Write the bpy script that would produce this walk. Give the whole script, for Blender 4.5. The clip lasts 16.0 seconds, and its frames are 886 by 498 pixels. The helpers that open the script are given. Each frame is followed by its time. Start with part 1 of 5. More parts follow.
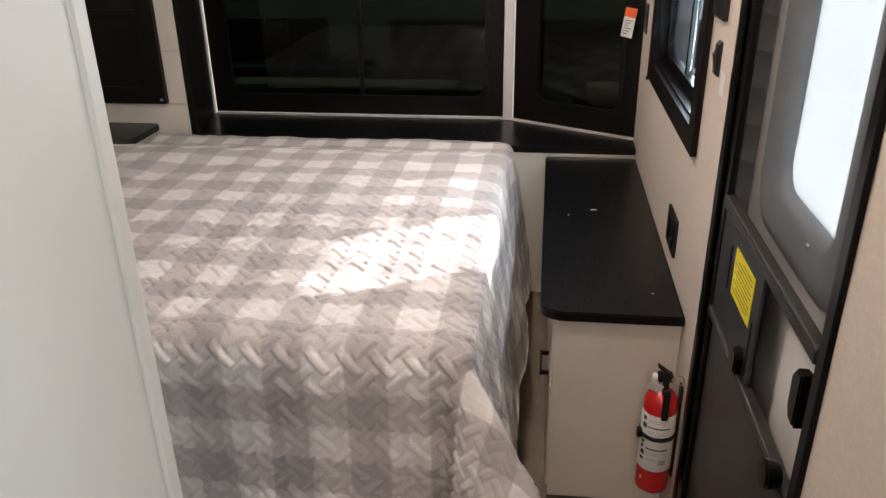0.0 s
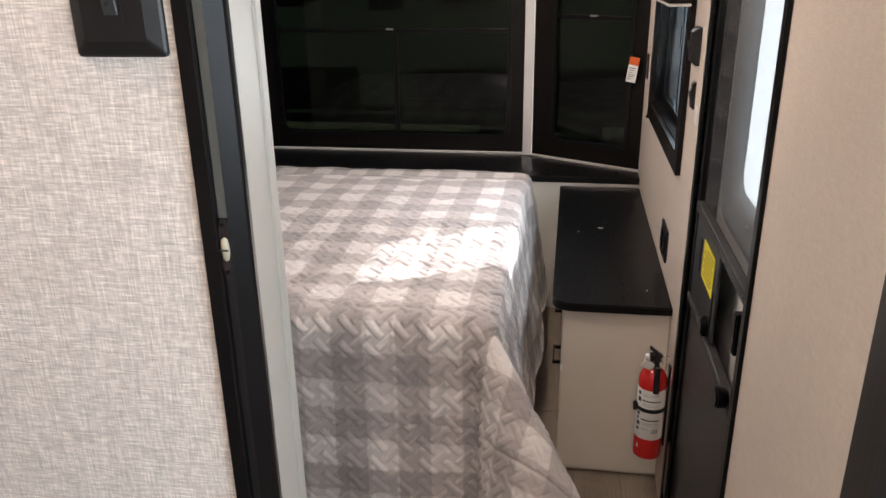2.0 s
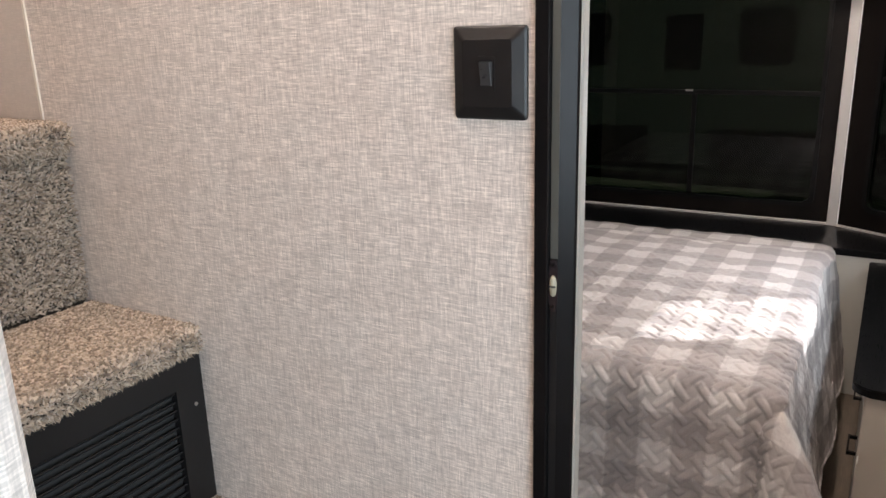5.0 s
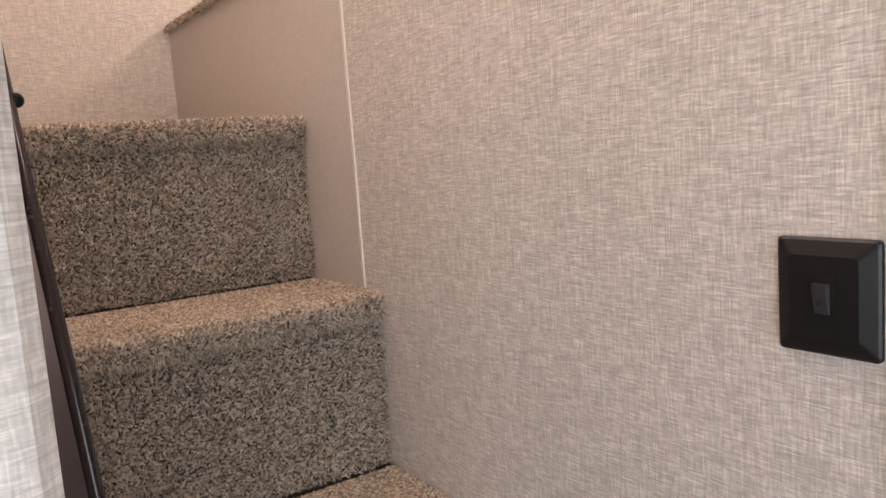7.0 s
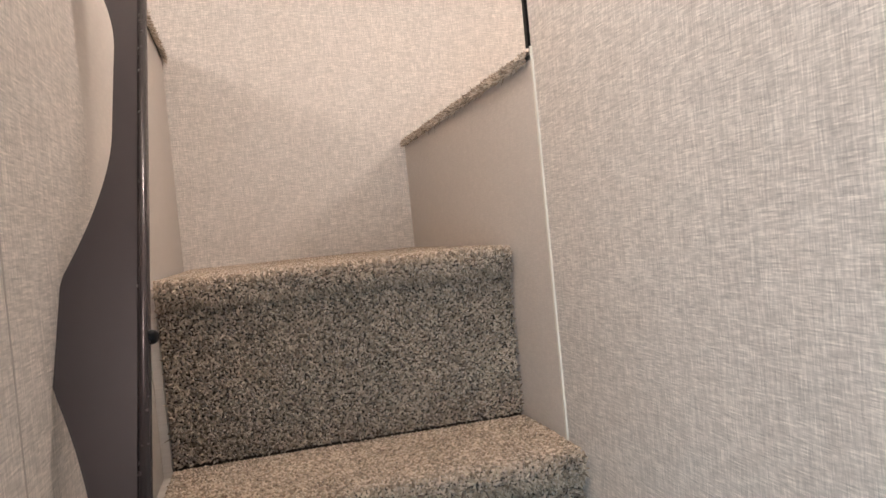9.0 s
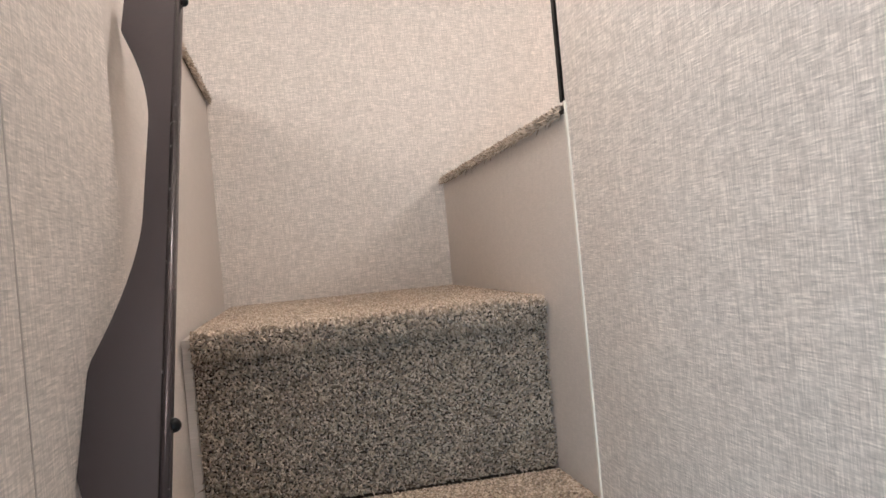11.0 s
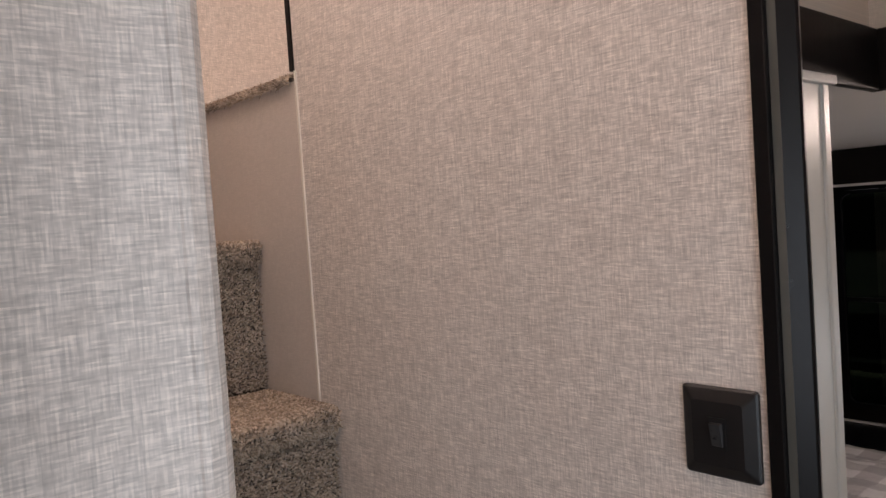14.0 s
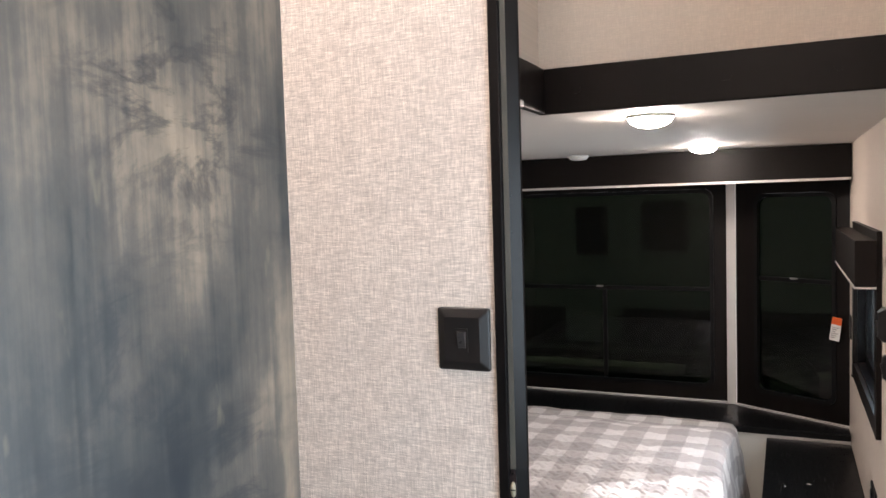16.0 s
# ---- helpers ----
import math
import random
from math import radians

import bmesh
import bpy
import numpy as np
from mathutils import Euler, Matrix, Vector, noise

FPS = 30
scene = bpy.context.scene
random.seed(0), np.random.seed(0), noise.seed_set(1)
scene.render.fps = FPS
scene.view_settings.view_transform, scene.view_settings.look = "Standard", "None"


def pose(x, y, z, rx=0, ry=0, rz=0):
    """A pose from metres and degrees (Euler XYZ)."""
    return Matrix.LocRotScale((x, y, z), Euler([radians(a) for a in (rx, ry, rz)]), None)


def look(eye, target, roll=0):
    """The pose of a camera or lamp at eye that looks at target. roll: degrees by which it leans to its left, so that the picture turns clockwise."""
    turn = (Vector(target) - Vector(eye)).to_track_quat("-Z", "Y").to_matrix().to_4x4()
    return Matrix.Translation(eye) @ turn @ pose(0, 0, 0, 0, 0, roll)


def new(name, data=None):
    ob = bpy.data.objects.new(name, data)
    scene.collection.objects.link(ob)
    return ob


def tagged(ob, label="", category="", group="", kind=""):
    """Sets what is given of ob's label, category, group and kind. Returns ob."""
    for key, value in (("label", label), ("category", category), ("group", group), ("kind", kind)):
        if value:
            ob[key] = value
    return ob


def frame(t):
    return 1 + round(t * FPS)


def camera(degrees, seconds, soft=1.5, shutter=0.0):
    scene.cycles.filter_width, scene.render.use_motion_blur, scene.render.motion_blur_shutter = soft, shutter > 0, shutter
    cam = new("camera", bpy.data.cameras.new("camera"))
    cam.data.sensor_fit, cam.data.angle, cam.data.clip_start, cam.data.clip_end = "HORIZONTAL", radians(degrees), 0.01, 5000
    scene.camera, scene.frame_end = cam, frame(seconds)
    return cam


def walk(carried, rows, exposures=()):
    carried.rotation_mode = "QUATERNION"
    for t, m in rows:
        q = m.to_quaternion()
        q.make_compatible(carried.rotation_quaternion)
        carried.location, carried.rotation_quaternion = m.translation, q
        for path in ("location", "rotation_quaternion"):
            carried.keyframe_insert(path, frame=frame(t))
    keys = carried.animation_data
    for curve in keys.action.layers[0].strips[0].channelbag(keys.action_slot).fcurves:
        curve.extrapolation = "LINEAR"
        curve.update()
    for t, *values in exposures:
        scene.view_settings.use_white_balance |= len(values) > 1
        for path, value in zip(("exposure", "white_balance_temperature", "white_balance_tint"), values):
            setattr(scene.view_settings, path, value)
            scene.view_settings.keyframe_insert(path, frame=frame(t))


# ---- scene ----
cam = camera(60.3, 16.0)
METRES, EYE, TILT, LEAN, TURN = 1.9, 1.594, 0.0, 0.0, 8.0
ROWS = [
    (0.0, 0.0, 0.0, 0.0, -0.36, -24.25, 0.8),
    (0.5, -0.005, -0.0485, 0.0141, -0.67, -22.66, 1.18),
    (1.0, -0.0101, -0.103, 0.0219, -0.19, -21.1, 0.45),
    (1.5, -0.0218, -0.17, 0.0252, 0.68, -20.23, -0.15),
    (2.0, -0.0158, -0.2324, 0.0215, 1.25, -20.66, 0.82),
    (2.5, -0.0019, -0.276, 0.0175, 3.39, -21.32, 0.65),
    (3.0, 0.008, -0.3077, 0.0111, 5.98, -21.55, 0.56),
    (5.5, -0.04, -0.2696, 0.0436, 27.75, -13.94, 2.12),
    (6.0, -0.0419, -0.2503, 0.0557, 34.24, -11.49, 2.69),
    (6.5, -0.0468, -0.2322, 0.0679, 41.52, -9.07, 3.26),
    (7.0, -0.044, -0.2063, 0.0803, 47.59, -7.06, 4.1),
    (7.5, -0.0463, -0.1808, 0.0979, 54.18, -5.25, 4.84),
    (8.0, -0.0477, -0.1552, 0.1128, 59.58, -3.86, 5.2),
    (8.5, -0.0506, -0.1389, 0.1267, 64.11, -2.79, 5.38),
    (9.0, -0.0517, -0.1237, 0.1474, 67.71, -1.3, 5.55),
    (9.5, -0.0525, -0.107, 0.1706, 71.27, 0.28, 5.47),
    (12.0, -0.0402, -0.1215, 0.1786, 70.44, 0.12, 4.69),
    (12.5, -0.024, -0.156, 0.171, 62.67, 0.03, 5.33),
    (13.0, -0.0147, -0.1994, 0.162, 55.7, -0.06, 5.54),
    (13.5, -0.0136, -0.247, 0.1493, 48.46, -0.93, 4.89),
    (14.0, -0.0112, -0.2882, 0.1394, 40.48, -2.39, 3.91),
    (14.5, -0.0109, -0.3282, 0.134, 33.57, -3.24, 2.93),
    (15.0, -0.0084, -0.3755, 0.1296, 27.61, -3.23, 2.43),
    (15.5, -0.0123, -0.4218, 0.1246, 21.78, -3.26, 2.05),
    (16.0, -0.0156, -0.4666, 0.1189, 16.17, -3.43, 1.73),
]

EXPOSURES = [(0.0, 0.5, 6700, 13), (1.5, 0.52, 6700, 13), (3.0, 0.45, 6500, 12), (5.5, 0.1, 6700, 14), (6.0, -0.1, 6900, 17), (6.5, -0.2, 7000, 18), (7.0, -0.2, 7000, 19), (8.0, 0.0, 6600, 12), (9.5, -0.12, 6100, 6),
             (12.0, -0.12, 5800, 4), (12.5, -0.24, 5850, 5), (13.0, -0.5, 6400, 10), (13.5, -0.75, 6800, 17), (14.0, -0.82, 6900, 20), (14.5, -0.62, 6900, 22), (15.0, -0.33, 6750, 18), (15.5, 0.18, 6550, 13), (16.0, 0.32, 6500, 13)]
walk(cam, [(t, pose(0, 0, EYE, TILT, LEAN, TURN) @ pose(METRES * x, METRES * y, METRES * z, 90 + pitch, roll, yaw)) for t, x, y, z, yaw, pitch, roll in ROWS], EXPOSURES)

# ---- world, sun and lamps ----
SUN_WAY = Vector((-1.0, -0.54, -0.80)).normalized()
world = bpy.data.worlds.new("sky")
scene.world = world
world.use_nodes = True
wn = world.node_tree.nodes
sky = wn.new("ShaderNodeTexSky")
sky.sky_type = "NISHITA"
sky.sun_disc = False
sky.sun_elevation = math.asin(-SUN_WAY.z)
sky.sun_rotation = math.atan2(-SUN_WAY.x, -SUN_WAY.y)
world.node_tree.links.new(sky.outputs[0], wn["Background"].inputs[0])
wn["Background"].inputs[1].default_value = 0.12
sun_data = bpy.data.lights.new("sun", "SUN")
sun_data.energy, sun_data.angle, sun_data.color = 5.0, radians(1.2), (1.0, 1.0, 0.99)
sun = new("sun", sun_data)
sun.matrix_world = look(Vector((6, 4, 6)), Vector((6, 4, 6)) + SUN_WAY)
LAMP_WARM = (1.0, 0.88, 0.78)
LAMP_PALE = (1.0, 0.86, 0.775)


def room_lamp(x, y, z, watts, size=0.07):
    data = bpy.data.lights.new("unseen_lamp", "POINT")
    data.energy, data.shadow_soft_size, data.color = watts, size, LAMP_PALE
    ob = new("unseen_lamp", data)
    ob.location = (x, y, z)
    return ob


def window_light(x, y, z, w, h, watts):
    """Sky light through an opening in the right-hand outer wall, facing -x."""
    data = bpy.data.lights.new("window_sky", "AREA")
    data.shape, data.size, data.size_y, data.energy, data.color = "RECTANGLE", w, h, watts, (0.74, 0.89, 1.0)
    ob = new("window_sky", data)
    ob.matrix_world = look((x, y, z), (x - 1, y, z))
    return ob


room_lamp(-1.15, 1.05, 2.80, 19)
# unseen lamps over hall and stair, added to brighten treads and papered wall
room_lamp(-0.16, -0.28, 2.80, 9)
room_lamp(-1.0, -0.10, 2.80, 10)
room_lamp(-0.85, -1.25, 2.80, 23)
# unseen lamp added at the rear to fill the main room
room_lamp(0.15, -2.2, 2.80, 30)
window_light(0.44, 2.32, 1.30, 0.7, 0.5, 17)
window_light(0.97, -0.95, 1.55, 1.68, 0.95, 34)

# ---- materials ----
def shader(name, base=(0.5, 0.5, 0.5), rough=0.5, metal=0.0, spec=0.5):
    m = bpy.data.materials.new(name)
    m.use_nodes = True
    b = m.node_tree.nodes["Principled BSDF"]
    b.inputs["Base Color"].default_value = (*base, 1)
    b.inputs["Roughness"].default_value = rough
    b.inputs["Metallic"].default_value = metal
    b.inputs["Specular IOR Level"].default_value = spec
    return m, m.node_tree, b


def node(tree, kind, **inputs):
    n = tree.nodes.new(kind)
    for key, value in inputs.items():
        n.inputs[key.replace("_", " ")].default_value = value
    return n


def join(tree, a, b):
    tree.links.new(a, b)


def position(tree, scale=(1, 1, 1), rot=(0, 0, 0), uv=False):
    if uv:
        src = tree.nodes.new("ShaderNodeTexCoord").outputs["UV"]
    else:
        src = tree.nodes.new("ShaderNodeNewGeometry").outputs["Position"]
    mp = tree.nodes.new("ShaderNodeMapping")
    mp.inputs["Scale"].default_value = scale
    mp.inputs["Rotation"].default_value = rot
    join(tree, src, mp.inputs["Vector"])
    return mp.outputs[0]


def noise_at(tree, scale, size, detail=3.0, rough=0.55, uv=False):
    n = node(tree, "ShaderNodeTexNoise", Scale=size, Detail=detail, Roughness=rough)
    join(tree, position(tree, scale, uv=uv), n.inputs["Vector"])
    return n.outputs["Fac"]


def ramp(tree, fac, stops):
    r = tree.nodes.new("ShaderNodeValToRGB")
    els = r.color_ramp.elements
    while len(els) < len(stops):
        els.new(0.5)
    for e, (p, c) in zip(els, stops):
        e.position, e.color = p, (*c, 1)
    join(tree, fac, r.inputs[0])
    return r.outputs[0]


def maths(tree, op, a, b=None):
    m = tree.nodes.new("ShaderNodeMath")
    m.operation = op
    for i, v in enumerate((a, b)):
        if v is None:
            continue
        if isinstance(v, (int, float)):
            m.inputs[i].default_value = v
        else:
            join(tree, v, m.inputs[i])
    return m.outputs[0]


def mix(tree, fac, a, b, kind="MIX"):
    m = tree.nodes.new("ShaderNodeMix")
    m.data_type, m.blend_type = "RGBA", kind
    for sock, v in ((m.inputs[0], fac), (m.inputs[6], a), (m.inputs[7], b)):
        if isinstance(v, (int, float)):
            sock.default_value = v
        elif isinstance(v, tuple):
            sock.default_value = (*v, 1)
        else:
            join(tree, v, sock)
    return m.outputs[2]


def bump(tree, bsdf, height, strength=0.3, distance=0.002):
    b = node(tree, "ShaderNodeBump", Strength=strength, Distance=distance)
    join(tree, height, b.inputs["Height"])
    join(tree, b.outputs[0], bsdf.inputs["Normal"])


def linen(name, along, base=(0.62, 0.56, 0.51), contrast=1.0, fine=1.0):
    """Woven linen wallpaper of crossing slubbed threads; along: the horizontal axis of the wall, 0 for x, 1 for y."""
    m, t, b = shader(name, base, 0.6, spec=0.3)
    parts = t.nodes.new("ShaderNodeSeparateXYZ")
    join(t, t.nodes.new("ShaderNodeNewGeometry").outputs["Position"], parts.inputs[0])
    u, z = parts.outputs[along], parts.outputs[2]

    def threads(run, across, count, length, seed):
        """Tone along each of count threads a metre, in strokes of about the given length."""
        row = maths(t, "FLOOR", maths(t, "MULTIPLY", maths(t, "ADD", across, seed), count * fine))
        vec = t.nodes.new("ShaderNodeCombineXYZ")
        join(t, maths(t, "MULTIPLY", run, fine / length), vec.inputs[0])
        join(t, maths(t, "MULTIPLY", row, 7.317), vec.inputs[1])
        n = node(t, "ShaderNodeTexNoise", Scale=1.0, Detail=2.0, Roughness=0.5)
        join(t, vec.outputs[0], n.inputs["Vector"])
        return maths(t, "SUBTRACT", n.outputs["Fac"], 0.5)
    thin = maths(t, "ADD", threads(u, z, 1000, 0.014, 3.1), maths(t, "MULTIPLY", threads(z, u, 1000, 0.014, 5.7), 0.8))
    thick = maths(t, "ADD", threads(u, z, 620, 0.026, 8.3), maths(t, "MULTIPLY", threads(z, u, 600, 0.032, 2.9), 0.85))
    cross = noise_at(t, (1, 1, 1), 55.0, 3.0)
    weave = maths(t, "ADD", maths(t, "ADD", maths(t, "MULTIPLY", thin, 0.38), maths(t, "MULTIPLY", thick, 0.54)), maths(t, "ADD", maths(t, "MULTIPLY", cross, 0.08), 0.46))
    lo = tuple(c * (1 - 0.34 * contrast) for c in base)
    hi = tuple(min(0.95, c * (1 + 0.56 * contrast)) for c in base)
    col = ramp(t, weave, [(0.30, lo), (0.49, base), (0.70, hi)])
    blot = noise_at(t, (1, 1, 1), 2.5, 2.0)
    col = mix(t, 0.15, col, ramp(t, blot, [(0.3, tuple(c * 0.9 for c in base)), (0.7, tuple(min(1, c * 1.08) for c in base))]))
    join(t, col, b.inputs["Base Color"])
    bump(t, b, weave, 0.24 * min(1.0, contrast), 0.0010)
    return m


def plain(name, base, rough=0.45, metal=0.0, vary=0.12, size=9.0, grain=140.0, bumps=0.15, spec=0.5):
    m, t, b = shader(name, base, rough, metal, spec)
    n = noise_at(t, (1, 1, 1), size, 4.0)
    join(t, ramp(t, n, [(0.25, tuple(c * (1 - vary) for c in base)), (0.75, tuple(min(1, c * (1 + vary)) for c in base))]), b.inputs["Base Color"])
    g = noise_at(t, (1, 1, 1), grain, 3.0)
    join(t, maths(t, "ADD", maths(t, "MULTIPLY", g, 0.2), max(0.02, rough - 0.1)), b.inputs["Roughness"])
    bump(t, b, g, bumps, 0.0006)
    return m


def wood(name, dark, light, stretch=(18, 18, 0.9), rough=0.4, knots=0.5, spec=0.5, each=False):
    m, t, b = shader(name, dark, rough, spec=spec)
    big = noise_at(t, tuple(s * 0.16 for s in stretch), 1.0, 5.0, 0.62)
    fib = noise_at(t, tuple(s * 28 if s > 5 else s * 9 for s in stretch), 1.0, 4.0, 0.6)
    blot = noise_at(t, (1, 1, 0.6), 9.0, 8.0, 0.7)
    f = maths(t, "ADD", maths(t, "MULTIPLY", big, 0.55), maths(t, "ADD", maths(t, "MULTIPLY", fib, 0.3), maths(t, "MULTIPLY", blot, knots * 0.5)))
    f = maths(t, "MULTIPLY", f, 1 / (0.85 + knots * 0.5))
    if each:
        info = t.nodes.new("ShaderNodeObjectInfo")
        f = maths(t, "ADD", f, maths(t, "MULTIPLY", maths(t, "SUBTRACT", info.outputs["Random"], 0.5), 0.12))
    join(t, ramp(t, f, [(0.40, dark), (0.5, tuple((a * 0.6 + c * 0.4) for a, c in zip(dark, light))), (0.60, light)]), b.inputs["Base Color"])
    join(t, maths(t, "ADD", maths(t, "MULTIPLY", fib, 0.25), rough - 0.12), b.inputs["Roughness"])
    bump(t, b, fib, 0.2, 0.0006)
    return m


def carpet_material(name, tones):
    m, t, b = shader(name, tones[1], 0.95, spec=0.1)
    info = t.nodes.new("ShaderNodeNewGeometry")
    n = noise_at(t, (1, 1, 1), 150.0, 2.0)
    broad = noise_at(t, (1, 1, 1), 16.0, 3.0)
    f = maths(t, "ADD", maths(t, "MULTIPLY", info.outputs["Random Per Island"], 0.48), maths(t, "ADD", maths(t, "MULTIPLY", n, 0.34), maths(t, "MULTIPLY", broad, 0.18)))
    join(t, ramp(t, f, [(0.22, tones[0]), (0.48, tones[1]), (0.78, tones[2])]), b.inputs["Base Color"])
    b.inputs["Sheen Weight"].default_value = 0.5
    return m


LINEN_X = linen("linen_wallpaper_x", 0, contrast=1.0)
LINEN_Y = linen("linen_wallpaper_y", 1, contrast=0.9, fine=1.3)
PANEL_Y = linen("smooth_panel_y", 1, (0.64, 0.55, 0.48), 0.25)
PANEL_X = linen("smooth_panel_x", 0, (0.66, 0.58, 0.5), 0.25)
STAIR_PANEL = linen("smooth_stair_panel", 0, (0.60, 0.54, 0.49), 0.3, 1.4)
BACK_LINEN = linen("loft_wall_linen", 1, (0.62, 0.56, 0.51), 0.85, 1.0)
WHITE_PAINT = plain("white_laminate", (0.56, 0.54, 0.49), 0.4, vary=0.04, size=3, grain=60)
DRESSER_PAINT = plain("warm_white_laminate", (0.60, 0.545, 0.475), 0.42, vary=0.04, size=3, grain=60)
CEILING = plain("white_ceiling", (0.74, 0.70, 0.66), 0.6, vary=0.03, size=2)
BLACK_TRIM = plain("black_trim", (0.004, 0.0037, 0.004), 0.32, vary=0.3, spec=0.2, bumps=0.02)
BLACK_SATIN = plain("black_satin_plastic", (0.010, 0.0095, 0.010), 0.40, vary=0.2, spec=0.35)
ROCKER = plain("dark_grey_rocker", (0.035, 0.034, 0.035), 0.3, vary=0.1)
BROWN_BLACK = wood("espresso_laminate", (0.004, 0.0028, 0.0024), (0.010, 0.007, 0.006), rough=0.46, knots=0.2, spec=0.16)
DARK_TOP = wood("black_oak_worktop", (0.003, 0.003, 0.0035), (0.009, 0.0086, 0.0095), (18, 1.2, 18), 0.3, 0.3, 0.26)
def smoky(name):
    """Weathered dark wood print: upright fibres, slanting dark strokes, paler worn patches and a few knots."""
    m, t, b = shader(name, (0.06, 0.06, 0.06), 0.3, spec=0.8)
    cloud = noise_at(t, (1, 1, 0.62), 8.0, 9.0, 0.62)
    fibre = noise_at(t, (240, 240, 7.0), 1.0, 4.0, 0.6)
    bands = noise_at(t, (34, 34, 1.6), 1.0, 5.0, 0.65)
    veins = node(t, "ShaderNodeTexNoise", Scale=1.0, Detail=6.0, Roughness=0.62, Distortion=0.5)
    join(t, position(t, (10, 12, 26), (0.75, 0.0, 0.0)), veins.inputs["Vector"])
    ridge = maths(t, "ABSOLUTE", maths(t, "SUBTRACT", veins.outputs["Fac"], 0.5))
    fleck = noise_at(t, (70, 70, 22), 1.0, 3.0)
    f = maths(t, "ADD", maths(t, "MULTIPLY", cloud, 0.74), maths(t, "ADD", maths(t, "MULTIPLY", fibre, 0.13), maths(t, "MULTIPLY", bands, 0.13)))
    col = ramp(t, f, [(0.36, (0.010, 0.0125, 0.018)), (0.45, (0.034, 0.035, 0.035)), (0.54, (0.092, 0.078, 0.066)), (0.64, (0.235, 0.180, 0.130))])
    where = noise_at(t, (1, 1, 0.8), 5.0, 3.0)
    stroke = mix(t, 1.0, ramp(t, ridge, [(0.0, (0.7, 0.7, 0.7)), (0.06, (0.0, 0.0, 0.0))]), ramp(t, where, [(0.46, (0.0, 0.0, 0.0)), (0.6, (0.9, 0.9, 0.9))]), "MULTIPLY")
    col = mix(t, stroke, col, (0.014, 0.017, 0.022))
    col = mix(t, ramp(t, fleck, [(0.66, (0.0, 0.0, 0.0)), (0.74, (0.6, 0.6, 0.6))]), col, (0.17, 0.14, 0.10))
    join(t, col, b.inputs["Base Color"])
    join(t, maths(t, "ADD", maths(t, "MULTIPLY", fibre, 0.2), 0.24), b.inputs["Roughness"])
    bump(t, b, fibre, 0.15, 0.0005)
    return m


TRAILER_SKIN = plain("pale_trailer_skin", (0.70, 0.69, 0.66), 0.35, vary=0.05, size=1.2)
DARK_WOOD = smoky("smoky_dark_wood")
ESPRESSO = wood("espresso_wood_panel", (0.006, 0.005, 0.0045), (0.026, 0.021, 0.018), (14, 14, 1.2), 0.38, 0.5, 0.25)
VINYL = wood("grey_oak_vinyl", (0.15, 0.115, 0.085), (0.34, 0.28, 0.22), (16, 0.9, 16), 0.42, 0.4, each=True)
SILVER = plain("silver_moulding", (0.62, 0.59, 0.56), 0.35, 0.2, vary=0.05)
SEAM = plain("ivory_seam_strip", (0.74, 0.70, 0.62), 0.45, vary=0.04)
CREAM_PLANK = plain("cream_plank_laminate", (0.70, 0.62, 0.52), 0.45, vary=0.06, size=6)
BRONZE = plain("bronze_powder_coat", (0.032, 0.0235, 0.0255), 0.36, 0.45, vary=0.06, size=12, grain=140, bumps=0.02)
BRONZE_EDGE = plain("polished_bronze_edge", (0.045, 0.035, 0.036), 0.24, 0.5, vary=0.06, size=12, bumps=0.02)
GREY_DOOR = plain("grey_screen_door_panel", (0.026, 0.0255, 0.027), 0.42, vary=0.1)
CROSSBAR = plain("worn_black_bar", (0.020, 0.019, 0.018), 0.5, vary=0.5, size=40, grain=90)
DOOR_SKIN = plain("grey_door_skin", (0.82, 0.79, 0.77), 0.5, vary=0.05)
BEZEL = plain("grey_window_bezel", (0.27, 0.295, 0.315), 0.36, vary=0.05)
RED = plain("red_enamel", (0.55, 0.015, 0.015), 0.22, vary=0.06)
LABEL_WHITE = plain("white_paper_label", (0.75, 0.74, 0.72), 0.5, vary=0.03)
YELLOW = plain("yellow_sticker", (0.85, 0.72, 0.02), 0.5, vary=0.04)
ORANGE = plain("orange_print", (0.75, 0.12, 0.02), 0.5, vary=0.04)
INK = plain("black_ink", (0.03, 0.03, 0.03), 0.6, vary=0.05)
GREY_INK = plain("grey_ink", (0.25, 0.25, 0.25), 0.6, vary=0.05)
DULL_INK = plain("ochre_ink", (0.30, 0.24, 0.02), 0.6, vary=0.05)
METAL = plain("steel", (0.55, 0.53, 0.5), 0.28, 0.9, vary=0.08)
# window reflection on the glossy door edge, put into the colour
EDGE_REFLECTION = plain("door_edge_reflection", (0.085, 0.085, 0.076), 0.35, vary=0.4, size=3)
IVORY = plain("ivory_plastic", (0.33, 0.30, 0.22), 0.4, vary=0.25)
CARPET = carpet_material("berber_carpet", [(0.165, 0.122, 0.085), (0.40, 0.313, 0.235), (0.74, 0.615, 0.49)])
CARPET_BACK = plain("carpet_backing", (0.07, 0.055, 0.042), 0.95, vary=0.3, size=60)
MATTRESS = plain("white_mattress_ticking", (0.7, 0.69, 0.67), 0.8)


